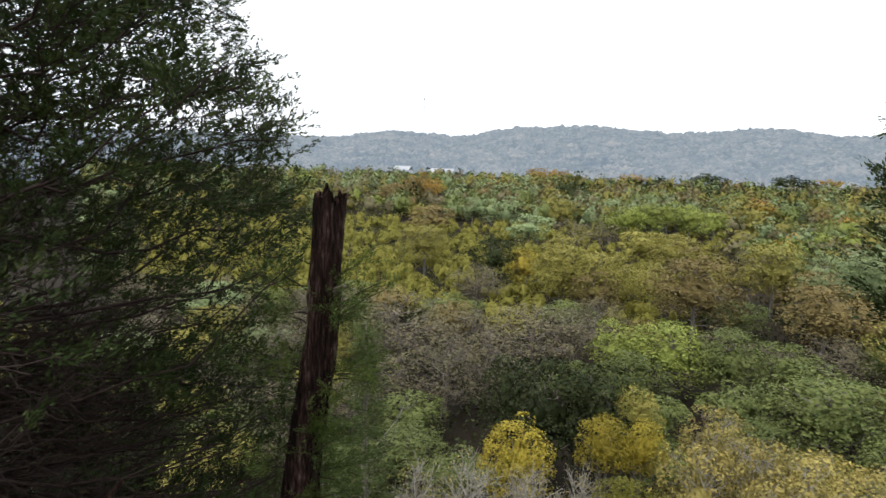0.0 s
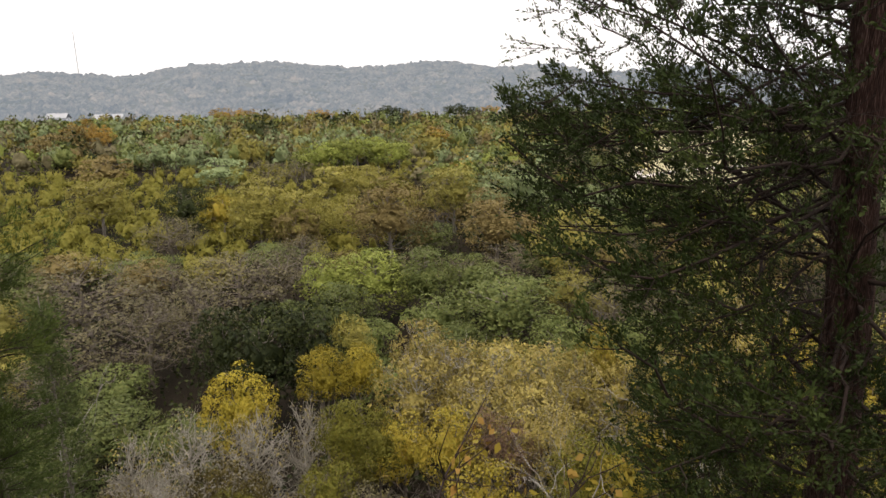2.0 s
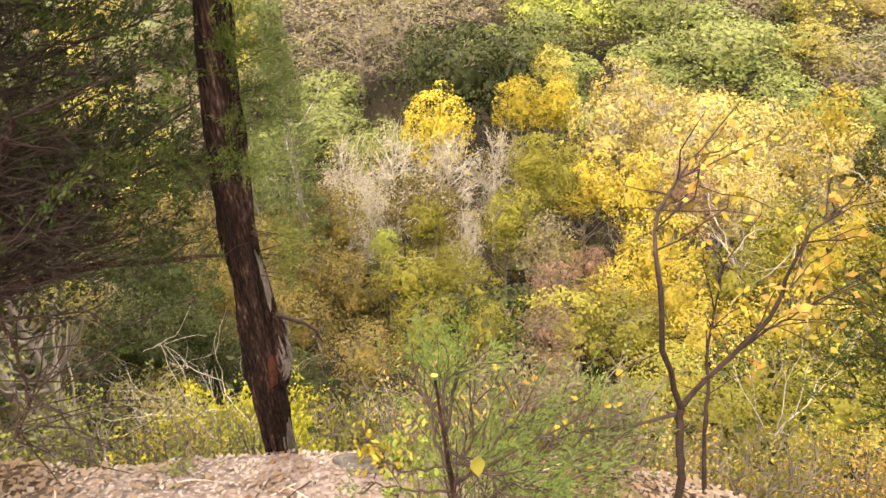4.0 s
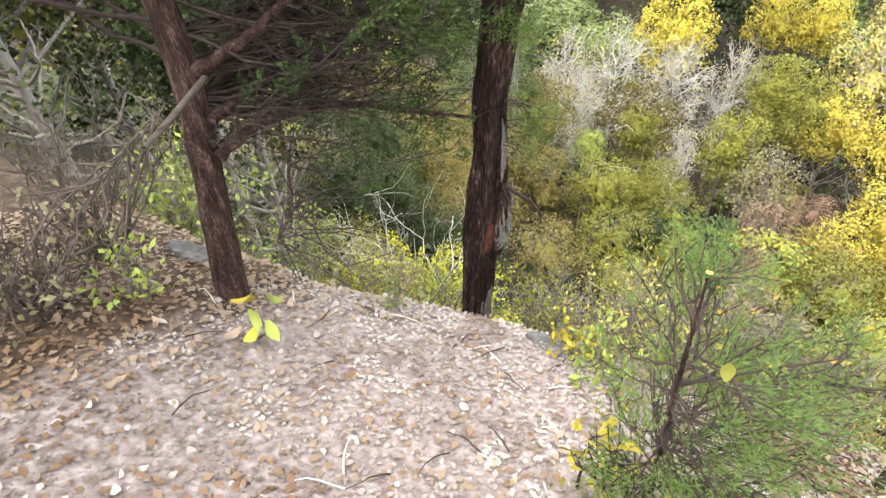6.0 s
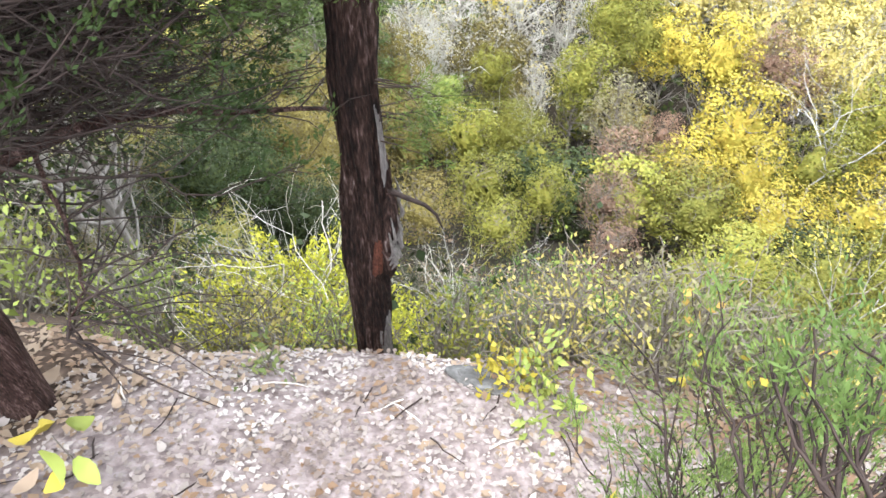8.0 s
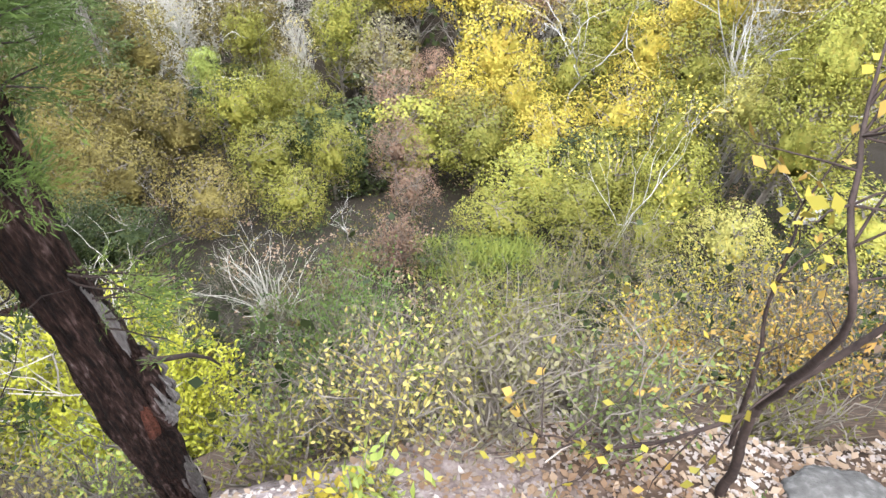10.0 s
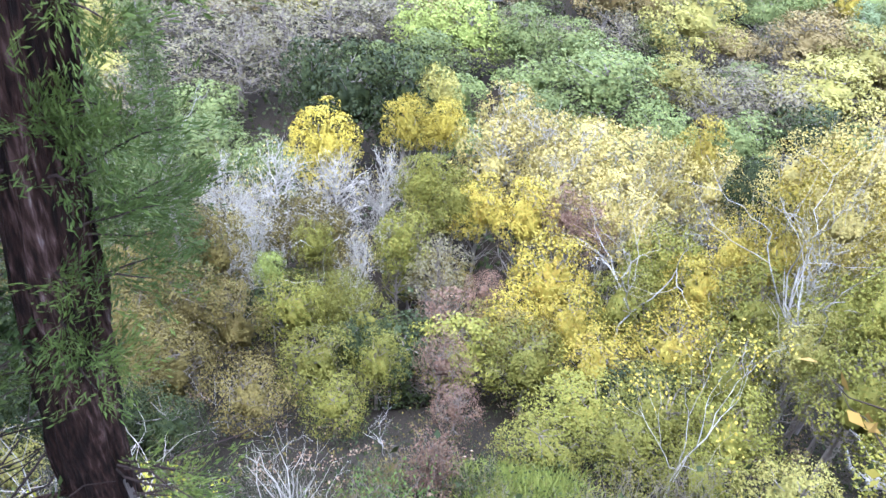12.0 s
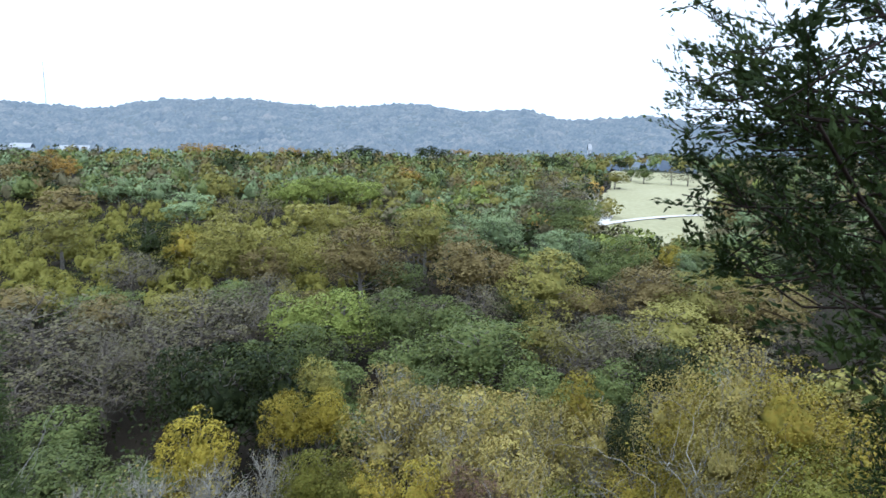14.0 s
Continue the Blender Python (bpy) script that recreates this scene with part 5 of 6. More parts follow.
def sapling():
    """A thin dark sapling with few yellow and orange leaves."""
    r = np.random.default_rng(77)
    ob = thing("sapling", "thin dark forked sapling with yellow and orange leaves", "sapling", at=(1.16, 1.42, -0.1))
    o = np.array(ob.location)
    stems = (([(1.18, 1.42, -0.14), (1.17, 1.46, 0.1), (1.13, 1.51, 0.28), (1.117, 1.52, 0.387)], 0.016, 0.013),
             ([(1.117, 1.52, 0.387), (1.011, 1.460, 0.666), (0.941, 1.420, 0.887), (0.917, 1.400, 1.049), (0.884, 1.500, 1.145), (0.955, 1.630, 1.197), (1.028, 1.760, 1.220), (1.202, 2.000, 1.299)], 0.011, 0.002),
             ([(1.346, 1.580, -0.257), (1.276, 1.660, 0.125), (1.271, 1.720, 0.265), (1.248, 1.780, 0.417), (1.262, 1.860, 0.594), (1.269, 1.920, 0.703)], 0.010, 0.003),
             ([(1.12, 1.52, 0.40), (1.237, 1.54, 0.645), (1.323, 1.56, 0.794), (1.321, 1.58, 0.956), (1.347, 1.60, 1.086), (1.45, 1.62, 1.166)], 0.010, 0.002),
             ([(1.114, 1.52, 0.357), (0.949, 1.50, 0.29), (0.778, 1.50, 0.236), (0.659, 1.55, 0.221), (0.532, 1.60, 0.225)], 0.007, 0.002),
             ([(1.25, 1.55, 0.66), (1.40, 1.60, 0.78), (1.55, 1.64, 0.86)], 0.005, 0.0015))
    leaves, few, twigs = Geo(), Geo(), Geo()
    for rough, r0, r1 in stems:
        g = Geo()
        rough = np.array(rough)
        t = np.linspace(0, len(rough) - 1, 17)
        c = np.stack([np.interp(t, np.arange(len(rough)), rough[:, k]) for k in range(3)], -1)
        c[1:-1] = (c[:-2] + 2 * c[1:-1] + c[2:]) / 4 + r.normal(size=(15, 3)) * 0.003
        tube(g, c - o, np.linspace(r0, r1, 17), 7, ridges=0.06, r=r)
        for _ in range(14 if r0 < 0.0155 else 0):
            p = c[r.integers(3, 17)]
            d = unit(r.normal(size=3) + unit(c[-1] - c[0]) * 1.0)
            e = p + d * r.uniform(0.10, 0.34)
            w = curve(p, e, 0.02, 5, r, 0.1)
            tube(twigs, w - o, [0.003, 0.0026, 0.002, 0.0016, 0.001], 4)
            k = r.integers(2, 6)
            cards(few if r.random() < 0.45 else leaves, w[r.integers(2, 5, k)] - o + r.normal(size=(k, 3)) * 0.012, r.normal(size=(k, 3)) + (0, 0, -0.7), r.uniform(0.025, 0.045, k), r.uniform(0.016, 0.03, k), r)
        part("stem", g.mesh("stem", DARK_TWIG, True), ob)
    part("leafage", few.mesh("leafage", LEAF["orange"]), ob, "orange leaves", "stuff")
    part("twigwork", twigs.mesh("twigwork", DARK_TWIG), ob, kind="stuff")
    part("leafage", leaves.mesh("leafage", LEAF["gold"]), ob, "golden yellow leaves", "stuff")


sapling()


def shrub(name, label, at, high, wide, kind_material, stems, leaf, leaves, bark, seed, arch=0.3):
    """Many stems from one root, each with twigs and leaves."""
    r = np.random.default_rng(seed)
    ob = thing(name, label, "shrub", at=at)
    sg, lg = Geo(), Geo()
    for i in range(stems):
        an = r.uniform(0, 2 * np.pi)
        out = r.random() ** 0.6 * wide
        b = np.array((math.cos(an) * out, math.sin(an) * out, high * r.uniform(0.55, 1.0) * (1 - 0.35 * (out / wide) ** 2)))
        c = curve((r.normal() * 0.04, r.normal() * 0.04, -0.12), b, arch * 0.3, 7, r, 0.09)
        tube(sg, c, np.linspace(0.006 + 0.004 * high, 0.002, 7), 4)
        for _ in range(7):
            p = c[r.integers(2, 7)]
            e = p + unit(r.normal(size=3) + (0, 0, 0.4) + unit(b)) * r.uniform(0.1, 0.35) * min(1.6, high)
            w = curve(p, e, 0.02, 4, r, 0.1)
            tube(sg, w, [0.003, 0.0025, 0.002, 0.001], 3)
            if leaves:
                k = max(1, leaves // 7)
                t = r.random((k, 1))
                cards(lg, w[1] * (1 - t) + w[-1] * t + r.normal(size=(k, 3)) * 0.03, r.normal(size=(k, 3)) + unit(e - p), leaf * r.uniform(0.6, 1.3, k), leaf * 0.5 * r.uniform(0.7, 1.2, k), r)
    part("stemwork", sg.mesh("stemwork", bark), ob, kind="stuff")
    if leaves:
        part("leafage", lg.mesh("leafage", kind_material), ob, kind="stuff")
    return ob


def on_land(x, y, lift=0.0):
    return (x, y, float(rough_land(x, y)) + lift)


shrub("yellow_shrub", "bright yellow green shrub below the ledge", on_land(-1.95, 3.3), 1.25, 1.0, SEEDLING, 130, 0.05, 150, DRY_TWIG, 1)
shrub("yellow_shrub", "yellow green shrub hanging under the rim", on_land(-1.25, 2.8), 0.7, 0.7, SEEDLING, 120, 0.04, 140, DRY_TWIG, 2)
shrub("grey_green_shrub", "feathery grey green shrub on the slope", on_land(0.0, 4.0), 2.1, 0.8, CEDAR_PALE, 90, 0.04, 120, DRY_TWIG, 3)
shrub("bleached_shrub", "dead bleached shrub with tangled grey twigs", on_land(-3.3, 5.0), 3.6, 1.5, None, 34, 0, 0, PALE_TWIG, 4)
shrub("bleached_shrub", "dead bleached shrub with tangled grey twigs", on_land(-2.3, 4.4), 2.2, 1.1, None, 26, 0, 0, PALE_TWIG, 14)
shrub("bleached_shrub", "dead grey twiggy shrub on the slope", on_land(-1.4, 7.6), 2.6, 1.3, None, 30, 0, 0, PALE_TWIG, 5)
shrub("red_shrub", "dead reddish brown shrub in the gully", on_land(1.2, 10.6), 1.6, 0.7, LEAF["maroon"], 60, 0.07, 60, DRY_TWIG, 6)
shrub("green_shrub", "green leafy shrub down the slope", on_land(-4.2, 4.2), 2.2, 1.0, LEAF["green"], 40, 0.06, 30, DRY_TWIG, 7)
shrub("green_shrub", "bright green leafy plants past the ledge", on_land(-2.5, 1.75), 0.8, 0.55, LEAF["lime"], 30, 0.06, 24, DRY_TWIG, 8)
shrub("green_shrub", "bright green leafy plants past the ledge", on_land(-3.4, 2.4), 1.1, 0.8, LEAF["lime"], 36, 0.06, 26, DRY_TWIG, 9)
# the low dark and umber shrubs in the gully are added to deepen its shade
for i, (x, y, h, w, k) in enumerate(((-4.6, 5.6, 1.6, 1.0, "umber"), (-3.2, 6.6, 1.5, 0.9, "olive"), (-5.6, 7.6, 1.8, 1.1, "dark"), (-4.0, 8.6, 1.5, 1.0, "umber"), (-2.6, 9.6, 1.3, 0.9, "dark"),
                                     (2.1, 5.4, 1.5, 0.9, "moss"), (3.4, 6.4, 1.5, 1.0, "moss"), (2.3, 8.0, 1.4, 0.9, "moss"), (4.6, 8.0, 1.8, 1.1, "moss"), (5.4, 6.2, 1.8, 1.0, "olive"),
                                     (3.6, 4.2, 1.5, 0.8, "gold"), (1.3, 3.6, 1.3, 0.7, "moss"), (6.6, 5.2, 2.0, 1.0, "umber"), (2.4, 3.0, 1.0, 0.6, "gold"), (3.1, 3.3, 1.4, 0.7, "gold"), (1.9, 2.6, 0.8, 0.5, "orange"), (4.4, 3.8, 1.7, 0.8, "gold"),
                                     (2.9, 2.5, 1.0, 0.5, "orange"), (5.6, 3.6, 1.9, 0.9, "gold"), (-2.4, 6.6, 0.8, 0.7, "dark"), (-1.3, 7.4, 0.8, 0.8, "umber"), (-3.4, 7.6, 0.9, 0.8, "dark"), (-0.3, 8.8, 0.8, 0.8, "umber"), (-1.8, 9.2, 0.9, 0.8, "dark"), (0.4, 7.0, 0.7, 0.6, "dark"), (2.3, 10.4, 0.9, 0.7, "dark"), (0.2, 10.4, 0.9, 0.7, "umber"), (-6.4, 4.6, 1.8, 1.1, "umber"), (-7.2, 6.4, 2.0, 1.2, "dark"), (6.2, 8.6, 2.0, 1.1, "moss"))):
    shrub("slope_shrub", {"umber": "brown olive shrub with thin autumn leaves on the slope", "olive": "dull olive shrub on the slope", "dark": "dark green shrub in the shade of the slope", "moss": "yellow green shrub on the slope",
                          "gold": "golden leaved shrub under the rim", "orange": "orange leaved shrub under the rim"}[k], on_land(x, y), h, w, LEAF[k], 46, 0.036, 84 if k not in ("gold", "orange") else 42, DRY_TWIG, 200 + i)
shrub("dry_brush", "tangled dry brown brush beside the path", on_land(-1.66, 0.5), 0.5, 0.36, LEAF["brush"], 34, 0.04, 4, BROWN_TWIG, 10)
shrub("dry_brush", "dry brown brush under the cedar", on_land(-1.95, 0.95), 0.6, 0.45, LEAF["brush"], 32, 0.04, 5, BROWN_TWIG, 11)
for i, (x, y, h) in enumerate(((0.35, 1.95, 0.55), (0.62, 2.0, 0.6), (0.05, 2.05, 0.6), (0.95, 1.95, 0.6), (-0.15, 2.15, 0.7), (0.45, 2.3, 0.9), (0.8, 2.35, 0.9), (1.3, 2.0, 0.7), (0.2, 2.55, 1.1), (1.1, 2.5, 1.0), (-0.75, 1.85, 0.45), (1.65, 1.75, 0.6), (-0.95, 1.7, 0.35), (-1.2, 1.75, 0.45), (-1.05, 2.05, 0.7), (-1.5, 1.6, 0.4), (-0.2, 1.85, 0.4), (0.2, 1.8, 0.4), (0.55, 1.75, 0.35), (0.9, 1.7, 0.4))):
    shrub("weed_clump", "pale yellow green weeds along the rim", on_land(x, y), h * 0.8 + 0.25, 0.24, LEAF[("lime", "moss", "straw", "brush", "green")[i % 5]], 20, 0.026, 45, DRY_TWIG, 30 + i, 0.1)
shrub("seedling_clump", "low clump of yellow green leafy seedlings", on_land(0.16, 1.48), 0.16, 0.16, LEAF["lime"], 12, 0.045, 21, DRY_TWIG, 50)
shrub("seedling_clump", "low clump of yellow green leafy seedlings", on_land(0.02, 1.58), 0.13, 0.12, LEAF["yellow"], 9, 0.04, 21, DRY_TWIG, 51)
shrub("seedling_clump", "small green seedlings at the foot of the cedar", on_land(-0.72, 1.38), 0.10, 0.10, LEAF["green"], 7, 0.035, 14, DRY_TWIG, 52)
shrub("seedling_clump", "small green seedlings among brown litter", on_land(-1.5, 0.78), 0.26, 0.16, LEAF["lime"], 8, 0.045, 14, DRY_TWIG, 53)
shrub("seedling_clump", "dry orange leaved seedlings under the young cedar", on_land(0.36, 0.86), 0.34, 0.14, LEAF["gold"], 7, 0.06, 10, DARK_TWIG, 54)


def broad_seedling():
    """A seedling by the cedar with a handful of big yellow leaves."""
    r = np.random.default_rng(61)
    x, y = -0.95, 0.86
    ob = thing("leafy_seedling", "small seedling with big yellow green leaves", "seedling", at=on_land(x, y))
    g = Geo()
    tube(g, [(0, 0, -0.03), (0.01, 0, 0.08), (0.0, 0.01, 0.2)], [0.003, 0.0025, 0.0015], 5)
    part("stem", g.mesh("stem", DRY_TWIG), ob)
    for k, (dx, dy, dz, turn, tilt) in enumerate(((0.02, -0.03, 0.10, 150, -38), (0.04, -0.01, 0.13, 250, -30), (-0.03, 0.02, 0.17, 60, -40), (0.02, 0.03, 0.20, 330, -45), (-0.01, 0.01, 0.21, 110, -20), (0.0, -0.01, 0.19, 200, -50))):
        me = blade_leaf(0.072 + 0.012 * (k % 3), 0.055, 0.9, LEAF["lime" if k % 2 else "gold"])
        ob2 = part("leaf", me, ob)
        ob2.location = (dx, dy, dz)
        ob2.rotation_euler = (radians(tilt), radians(10 * (k - 2)), radians(turn))


broad_seedling()


def sapling_leaves():
    """Two big pale leaves caught in the young cedar."""
    for (x, y, z), turn, tilt, mat, size in (((0.47, 0.64, 1.24), 200, -65, LEAF["moss"], 1.0), ((0.40, 0.69, 1.37), 40, -20, LEAF["orange"], 0.45)):
        ob = tagged(new("fallen_leaf", blade_leaf(0.036 * size, 0.03 * size, 0.4, mat)), "single fallen leaf caught in the young cedar", "leaf")
        ob.location = (x, y, z)
        ob.rotation_euler = (radians(tilt), 0, radians(turn))


sapling_leaves()


def soft_conifer(x, y, high, wide, seed):
    r = np.random.default_rng(seed)
    ob = thing("conifer", "soft light green conifer on the slope", "tree", "conifers of the slope", on_land(x, y))
    tg, fg = Geo(), Geo()
    tube(tg, [(0, 0, -0.4), (0.05, 0, high * 0.5), (0, 0, high)], [0.14, 0.09, 0.02], 7)
    for i in range(130):
        z = high * (0.12 + 0.86 * i / 130)
        an = i * 2.4
        size = wide * (1.03 - z / high) ** 0.75 * r.uniform(0.7, 1.15)
        d = np.array((math.cos(an), math.sin(an), r.uniform(0.05, 0.4)))
        c = curve((0, 0, z), np.array((0, 0, z)) + d * size, -0.05, 5, r)
        tube(tg, c, np.linspace(0.02, 0.005, 5), 4)
        n = 90
        t = 0.25 + 0.75 * r.random((n, 1))
        at = np.array((0, 0, z)) + d * size * t + r.normal(size=(n, 3)) * (0.16, 0.16, 0.10)
        cards(fg, at, d + r.normal(size=(n, 3)) * 0.7, r.uniform(0.12, 0.26, n), 0.05, r)
    part("trunk", tg.mesh("trunk", GREY_BARK), ob)
    part("crown", fg.mesh("crown", CONIFER), ob)


soft_conifer(-8.9, 23.6, 17.0, 2.3, 1)
soft_conifer(-12.0, 25.5, 14.5, 2.4, 2)


def pale_tree(x, y, high, spread, seed, label, leafy, bark=WHITE_BARK):
    """A white-barked tree with crooked forking limbs."""
    r = np.random.default_rng(seed)
    ob = thing("white_barked_tree", label, "tree", "white-barked trees", on_land(x, y))
    g, lg = Geo(), Geo()

    def grow(a, d, size, rad, depth):
        b = a + d * size
        c = curve(a, b, 0.0, 6, r, 0.09)
        tube(g, c, np.linspace(rad, rad * 0.62, 6), 6 if depth < 2 else 4)
        if depth == 4:
            k = leafy
            if k:
                cards(lg, c[r.integers(1, 6, k)] + r.normal(size=(k, 3)) * 0.22, r.normal(size=(k, 3)) + (0, 0, -0.4), r.uniform(0.05, 0.10, k), r.uniform(0.04, 0.07, k), r)
            return
        for _ in range(2 if depth else 4):
            e = unit(d * 0.8 + r.normal(size=3) * (0.55, 0.55, 0.35) * spread + (0, 0, 0.22))
            grow(c[-1 if r.random() < 0.6 else 3], e, size * r.uniform(0.6, 0.85), rad * 0.6, depth + 1)

    grow(np.array((0, 0, -0.3)), unit(np.array((0.12 * r.normal(), 0.12 * r.normal(), 1))), high * 0.36, 0.0042 * high, 0)
    part("trunk", g.mesh("trunk", bark), ob, "smooth white trunk and limbs")
    if leafy:
        part("crown", lg.mesh("crown", LEAF["gold"]), ob, "golden leaves")


pale_tree(13.0, 15.2, 13.0, 1.1, 5, "white-barked tree with golden leaves on the slope", 30)
pale_tree(9.6, 20.8, 12.5, 1.2, 6, "white-barked tree with thin golden leaves", 22)
pale_tree(6.4, 9.6, 5.5, 0.55, 7, "slender white-barked tree on the lower slope", 14)
pale_tree(-2.6, 28.0, 12.5, 1.3, 8, "dead bleached tree with forking grey limbs", 0)
pale_tree(-2.0, 3.2, 3.6, 1.7, 14, "dead bleached shrub with tangled white branches", 0, BARE_WOOD)
pale_tree(-2.7, 11.6, 2.4, 1.7, 21, "dead bleached bush of tangled branches in the gully", 0)
pale_tree(0.2, 12.4, 2.6, 1.7, 22, "dead bleached bush of tangled branches in the gully", 0)
pale_tree(-4.6, 14.2, 3.0, 1.6, 23, "dead bleached bush of tangled branches in the gully", 0)
pale_tree(-2.7, 3.7, 3.2, 1.8, 15, "dead bleached shrub with tangled white branches", 0, BARE_WOOD)
pale_tree(-9.6, 27.3, 14.5, 0.6, 9, "bleached snag leaning out of the wood", 0)


def grass_patch():
    """Long green grass in the open gully."""
    r = np.random.default_rng(41)
    g = Geo()
    n = 4200
    x, y = 3.3 + r.normal(size=n) * 0.75, 10.8 + r.normal(size=n) * 0.8
    at = np.stack([x, y, rough_land(x, y) - 0.03], -1)
    cards(g, at, r.normal(size=(n, 3)) * 0.35 + (0, 0, 1), r.uniform(0.3, 0.75, n), 0.03, r, 0.4)
    tagged(new("grass_patch", g.mesh("grass_patch", LEAF["lime"])), "long bright green grass in the gully", "grass", kind="stuff")


grass_patch()


def fallen_log():
    ob = thing("fallen_log", "fallen white-barked log on the slope", "log", at=on_land(12.8, 11.4, 0.15))
    g = Geo()
    tube(g, np.array([(0, 0, 0.2), (1.6, 0.2, 0.25), (3.4, 0.45, 0.5), (5.0, 0.7, 0.4)]), [0.22, 0.19, 0.17, 0.12], 10)
    part("stem", g.mesh("stem", WHITE_BARK, True), ob)
    g = Geo()
    tube(g, np.array([(0.2, 0, 0.2), (-0.3, 0.3, 0.5), (-0.5, 0.5, 1.0)]), [0.1, 0.07, 0.03], 6)
    part("broken_limb", g.mesh("broken_limb", WHITE_BARK), ob)


fallen_log()


# ---------- rocks, stones and litter of the shelf ----------
def boulder(name, label, x, y, sx, sy, sz, seed, sink=0.4):
    bm = bmesh.new()
    bmesh.ops.create_icosphere(bm, subdivisions=4, radius=1)
    for v in bm.verts:
        p = v.co.copy()
        k = 1 + 0.30 * noise.noise(p * 1.3 + Vector((seed, 0, 0))) + 0.12 * noise.noise(p * 4 + Vector((0, seed, 0)))
        # bedded stone: flattened steps
        p.z = math.copysign(abs(p.z) ** 0.55, p.z)
        v.co = Vector((p.x * sx, p.y * sy, p.z * sz)) * k
    me = bpy.data.meshes.new(name)
    bm.to_mesh(me)
    bm.free()
    me.materials.append(ROCK)
    me.polygons.foreach_set("use_smooth", np.ones(len(me.polygons), bool))
    ob = tagged(new(name, me), label, "rock", "rocks of the rim")
    ob.location = on_land(x, y, sz * (1 - 2 * sink))
    ob.rotation_euler = (radians(-24), radians(seed * 3 % 9 - 4), radians(seed * 37 % 24 - 12))
    return ob


for i, (x, y, a, b, c) in enumerate(((-0.05, 1.53, 0.15, 0.08, 0.025), (-1.68, 1.18, 0.2, 0.10, 0.05), (1.52, 1.38, 0.2, 0.14, 0.06), (1.75, 1.15, 0.18, 0.16, 0.07))):
    boulder("ledge_rock", "pale weathered limestone ledge rock", x, y, a * 0.75, b * 0.7, c * 0.7, i + 2)


def shelf_spots(r, n, x0, x1, y0, y1, lip=-0.02):
    x, y = r.uniform(x0, x1, n), r.uniform(y0, y1, n)
    edge = np.where(x < 0, 1.55 - 0.24 * np.minimum(x * x, 1.2), 1.55 + 0.5 * np.minimum(x, 1.6) - 0.36 * np.minimum(x, 1.6) ** 2)
    k = y < edge + lip
    return x[k], y[k]


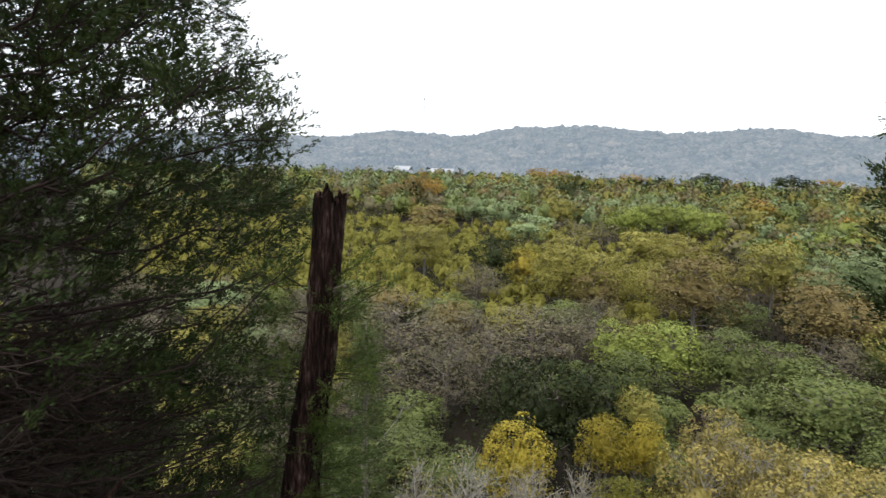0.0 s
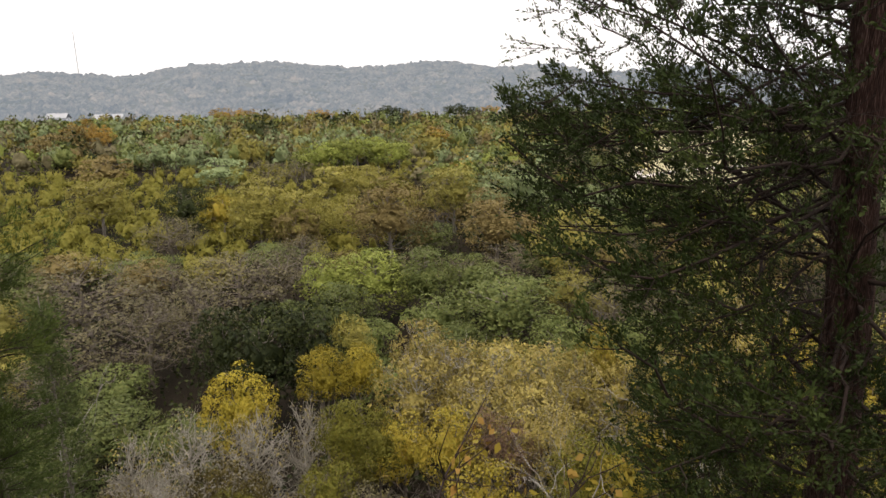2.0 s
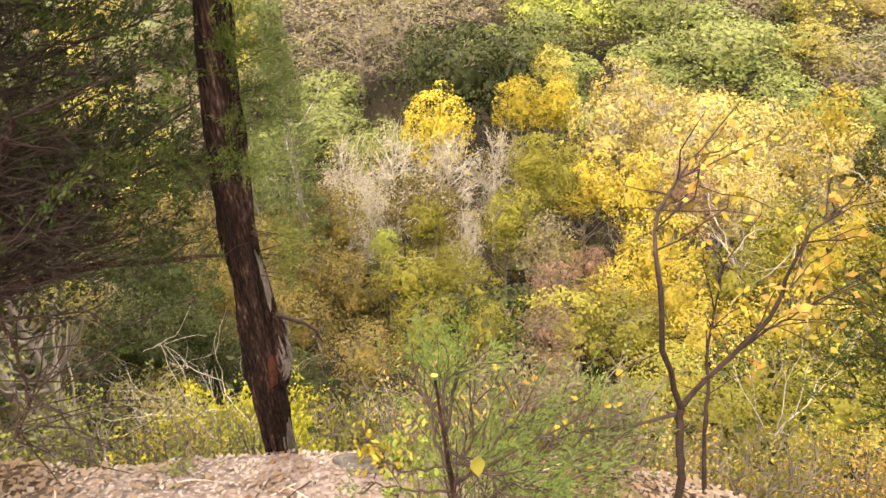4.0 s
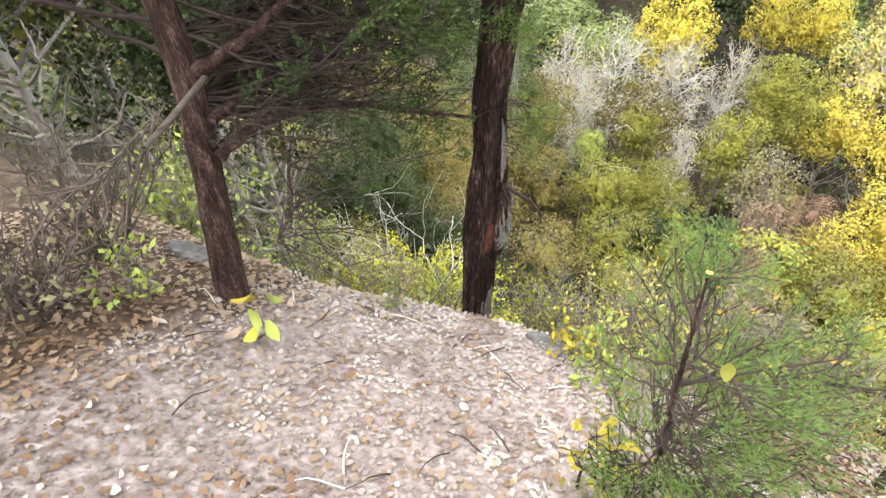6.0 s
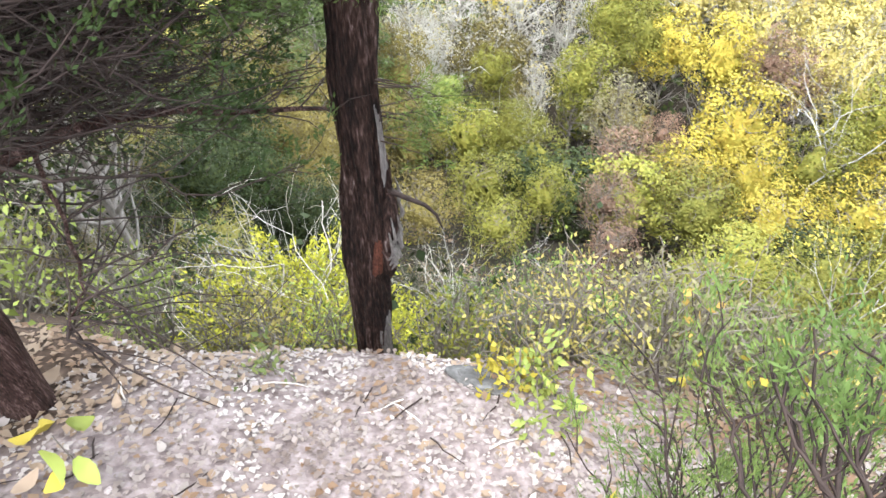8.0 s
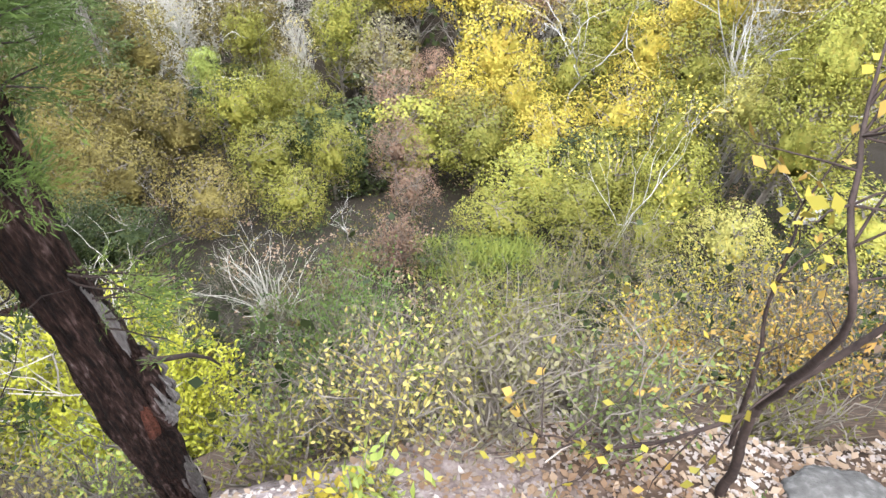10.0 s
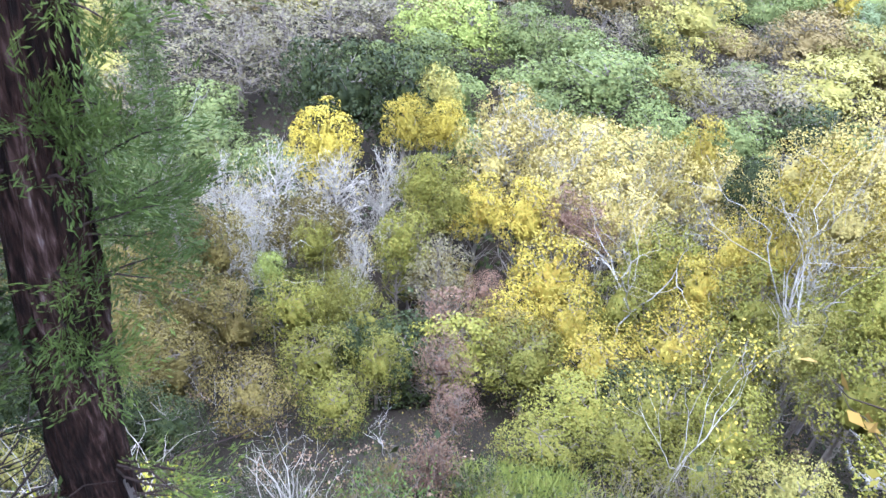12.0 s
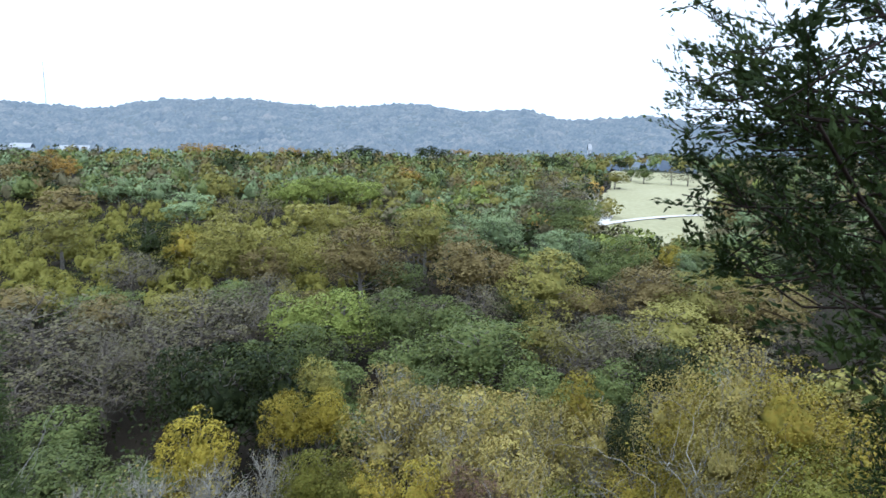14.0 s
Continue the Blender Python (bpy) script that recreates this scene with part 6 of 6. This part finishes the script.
def litter():
    r = np.random.default_rng(99)
    # single leaves that can be picked out
    kinds = [blade_leaf(0.05, 0.03, 1.2, LITTER), blade_leaf(0.036, 0.026, 2.0, LITTER), blade_leaf(0.042, 0.03, 0.8, PALE_LITTER), blade_leaf(0.03, 0.02, 1.6, PALE_LITTER), blade_leaf(0.075, 0.05, 0.9, LITTER)]
    x, y = shelf_spots(r, 900, -1.9, 1.3, -0.1, 1.75)
    n = 0
    for a, b in zip(x, y):
        on_path = math.hypot((a + 0.15) * 0.86, (b - 0.2) * 0.56) < 0.8
        if n >= 290 or (on_path and r.random() < 0.72):
            continue
        me = kinds[r.integers(2, 4)] if on_path or r.random() < 0.25 else kinds[r.choice([0, 1, 4, 0, 3])]
        ob = part("leaf", me, ground)
        ob.location = on_land(a, b, 0.008)
        ob.rotation_euler = (radians(r.uniform(-45, 10)), radians(r.uniform(-25, 25)), r.uniform(0, 6.3))
        n += 1
    # the rest of the litter and grit
    for name, label, count, size, mat, lim in (("leaf_litter", "brown and bleached leaf litter over the shelf", 24000, 0.030, LITTER, (-2.6, 2.6, -0.6, 2.05)),
                                              ("bleached_litter", "bleached leaf scraps on the path", 26000, 0.021, PALE_LITTER, (-1.3, 2.2, -0.4, 2.05))):
        x, y = shelf_spots(r, count, *lim, 0.16)
        inside = np.hypot((x + 0.15) * 0.86, (y - 0.2) * 0.56)
        keep = r.random(len(x)) < (np.clip((inside - 0.6) * 2.2, 0.3, 1) if mat is LITTER else np.clip(0.7 + 0.25 * x + 0.2 * y, 0.3, 1))
        x, y = x[keep], y[keep]
        g = Geo()
        at = np.stack([x, y, rough_land(x, y) + 0.006], -1)
        an = r.uniform(0, 6.3, len(x))
        along = np.stack([np.cos(an), np.sin(an), r.normal(size=len(x)) * 0.35 - 0.4 * np.sin(an)], -1)
        s = size * r.uniform(0.5, 1.5, len(x))
        side = unit(np.cross(along, (0, 0.4, 1)))
        along = unit(along)
        up = np.cross(side, along)
        v = np.stack([at, at + along * s[:, None] * 0.5 + side * s[:, None] * 0.32 + up * s[:, None] * 0.14, at + along * s[:, None], at + along * s[:, None] * 0.5 - side * s[:, None] * 0.32 + up * s[:, None] * 0.14], 1)
        g.add(v.reshape(-1, 3), np.arange(len(x) * 4).reshape(-1, 4))
        tagged(new(name, g.mesh(name, mat)), label, "leaf litter", kind="stuff")
    # stones
    stones = []
    for k in range(4):
        bm = bmesh.new()
        bmesh.ops.create_icosphere(bm, subdivisions=1, radius=1)
        for v in bm.verts:
            v.co *= 1 + 0.35 * noise.noise(v.co * 1.7 + Vector((k * 3.1, 0, 0)))
            v.co.z *= 0.55
        me = bpy.data.meshes.new("stone")
        bm.to_mesh(me)
        bm.free()
        me.materials.append(PEBBLE)
        stones.append(me)
    x, y = shelf_spots(r, 520, -1.2, 1.2, -0.3, 1.72)
    for a, b in list(zip(x, y))[:280]:
        ob = part("stone", stones[r.integers(4)], ground)
        s = r.uniform(0.004, 0.012) * (1.6 if r.random() < 0.12 else 1)
        ob.scale = (s, s, s)
        ob.location = on_land(a, b, s * 0.3)
        ob.rotation_euler = (0, 0, r.uniform(0, 6.3))
    # fallen twigs
    for k in range(46):
        x, y = shelf_spots(r, 1, -1.3, 1.3, 0.3, 1.7)
        if not len(x):
            continue
        a = np.array(on_land(x[0], y[0], 0.012))
        t = r.uniform(0, 6.3)
        b = np.array(on_land(x[0] + 0.14 * math.cos(t), min(1.7, y[0] + 0.14 * math.sin(t)), 0.014))
        g = Geo()
        tube(g, curve(a, b, 0.02, 5, r, 0.08) - a, [0.003, 0.003, 0.0025, 0.002, 0.001], 5)
        ob = tagged(new("fallen_twig", g.mesh("fallen_twig", DARK_TWIG if k % 3 else BARE_WOOD)), "small dry fallen twig on the gravel", "twig", "fallen twigs")
        ob.location = a


litter()
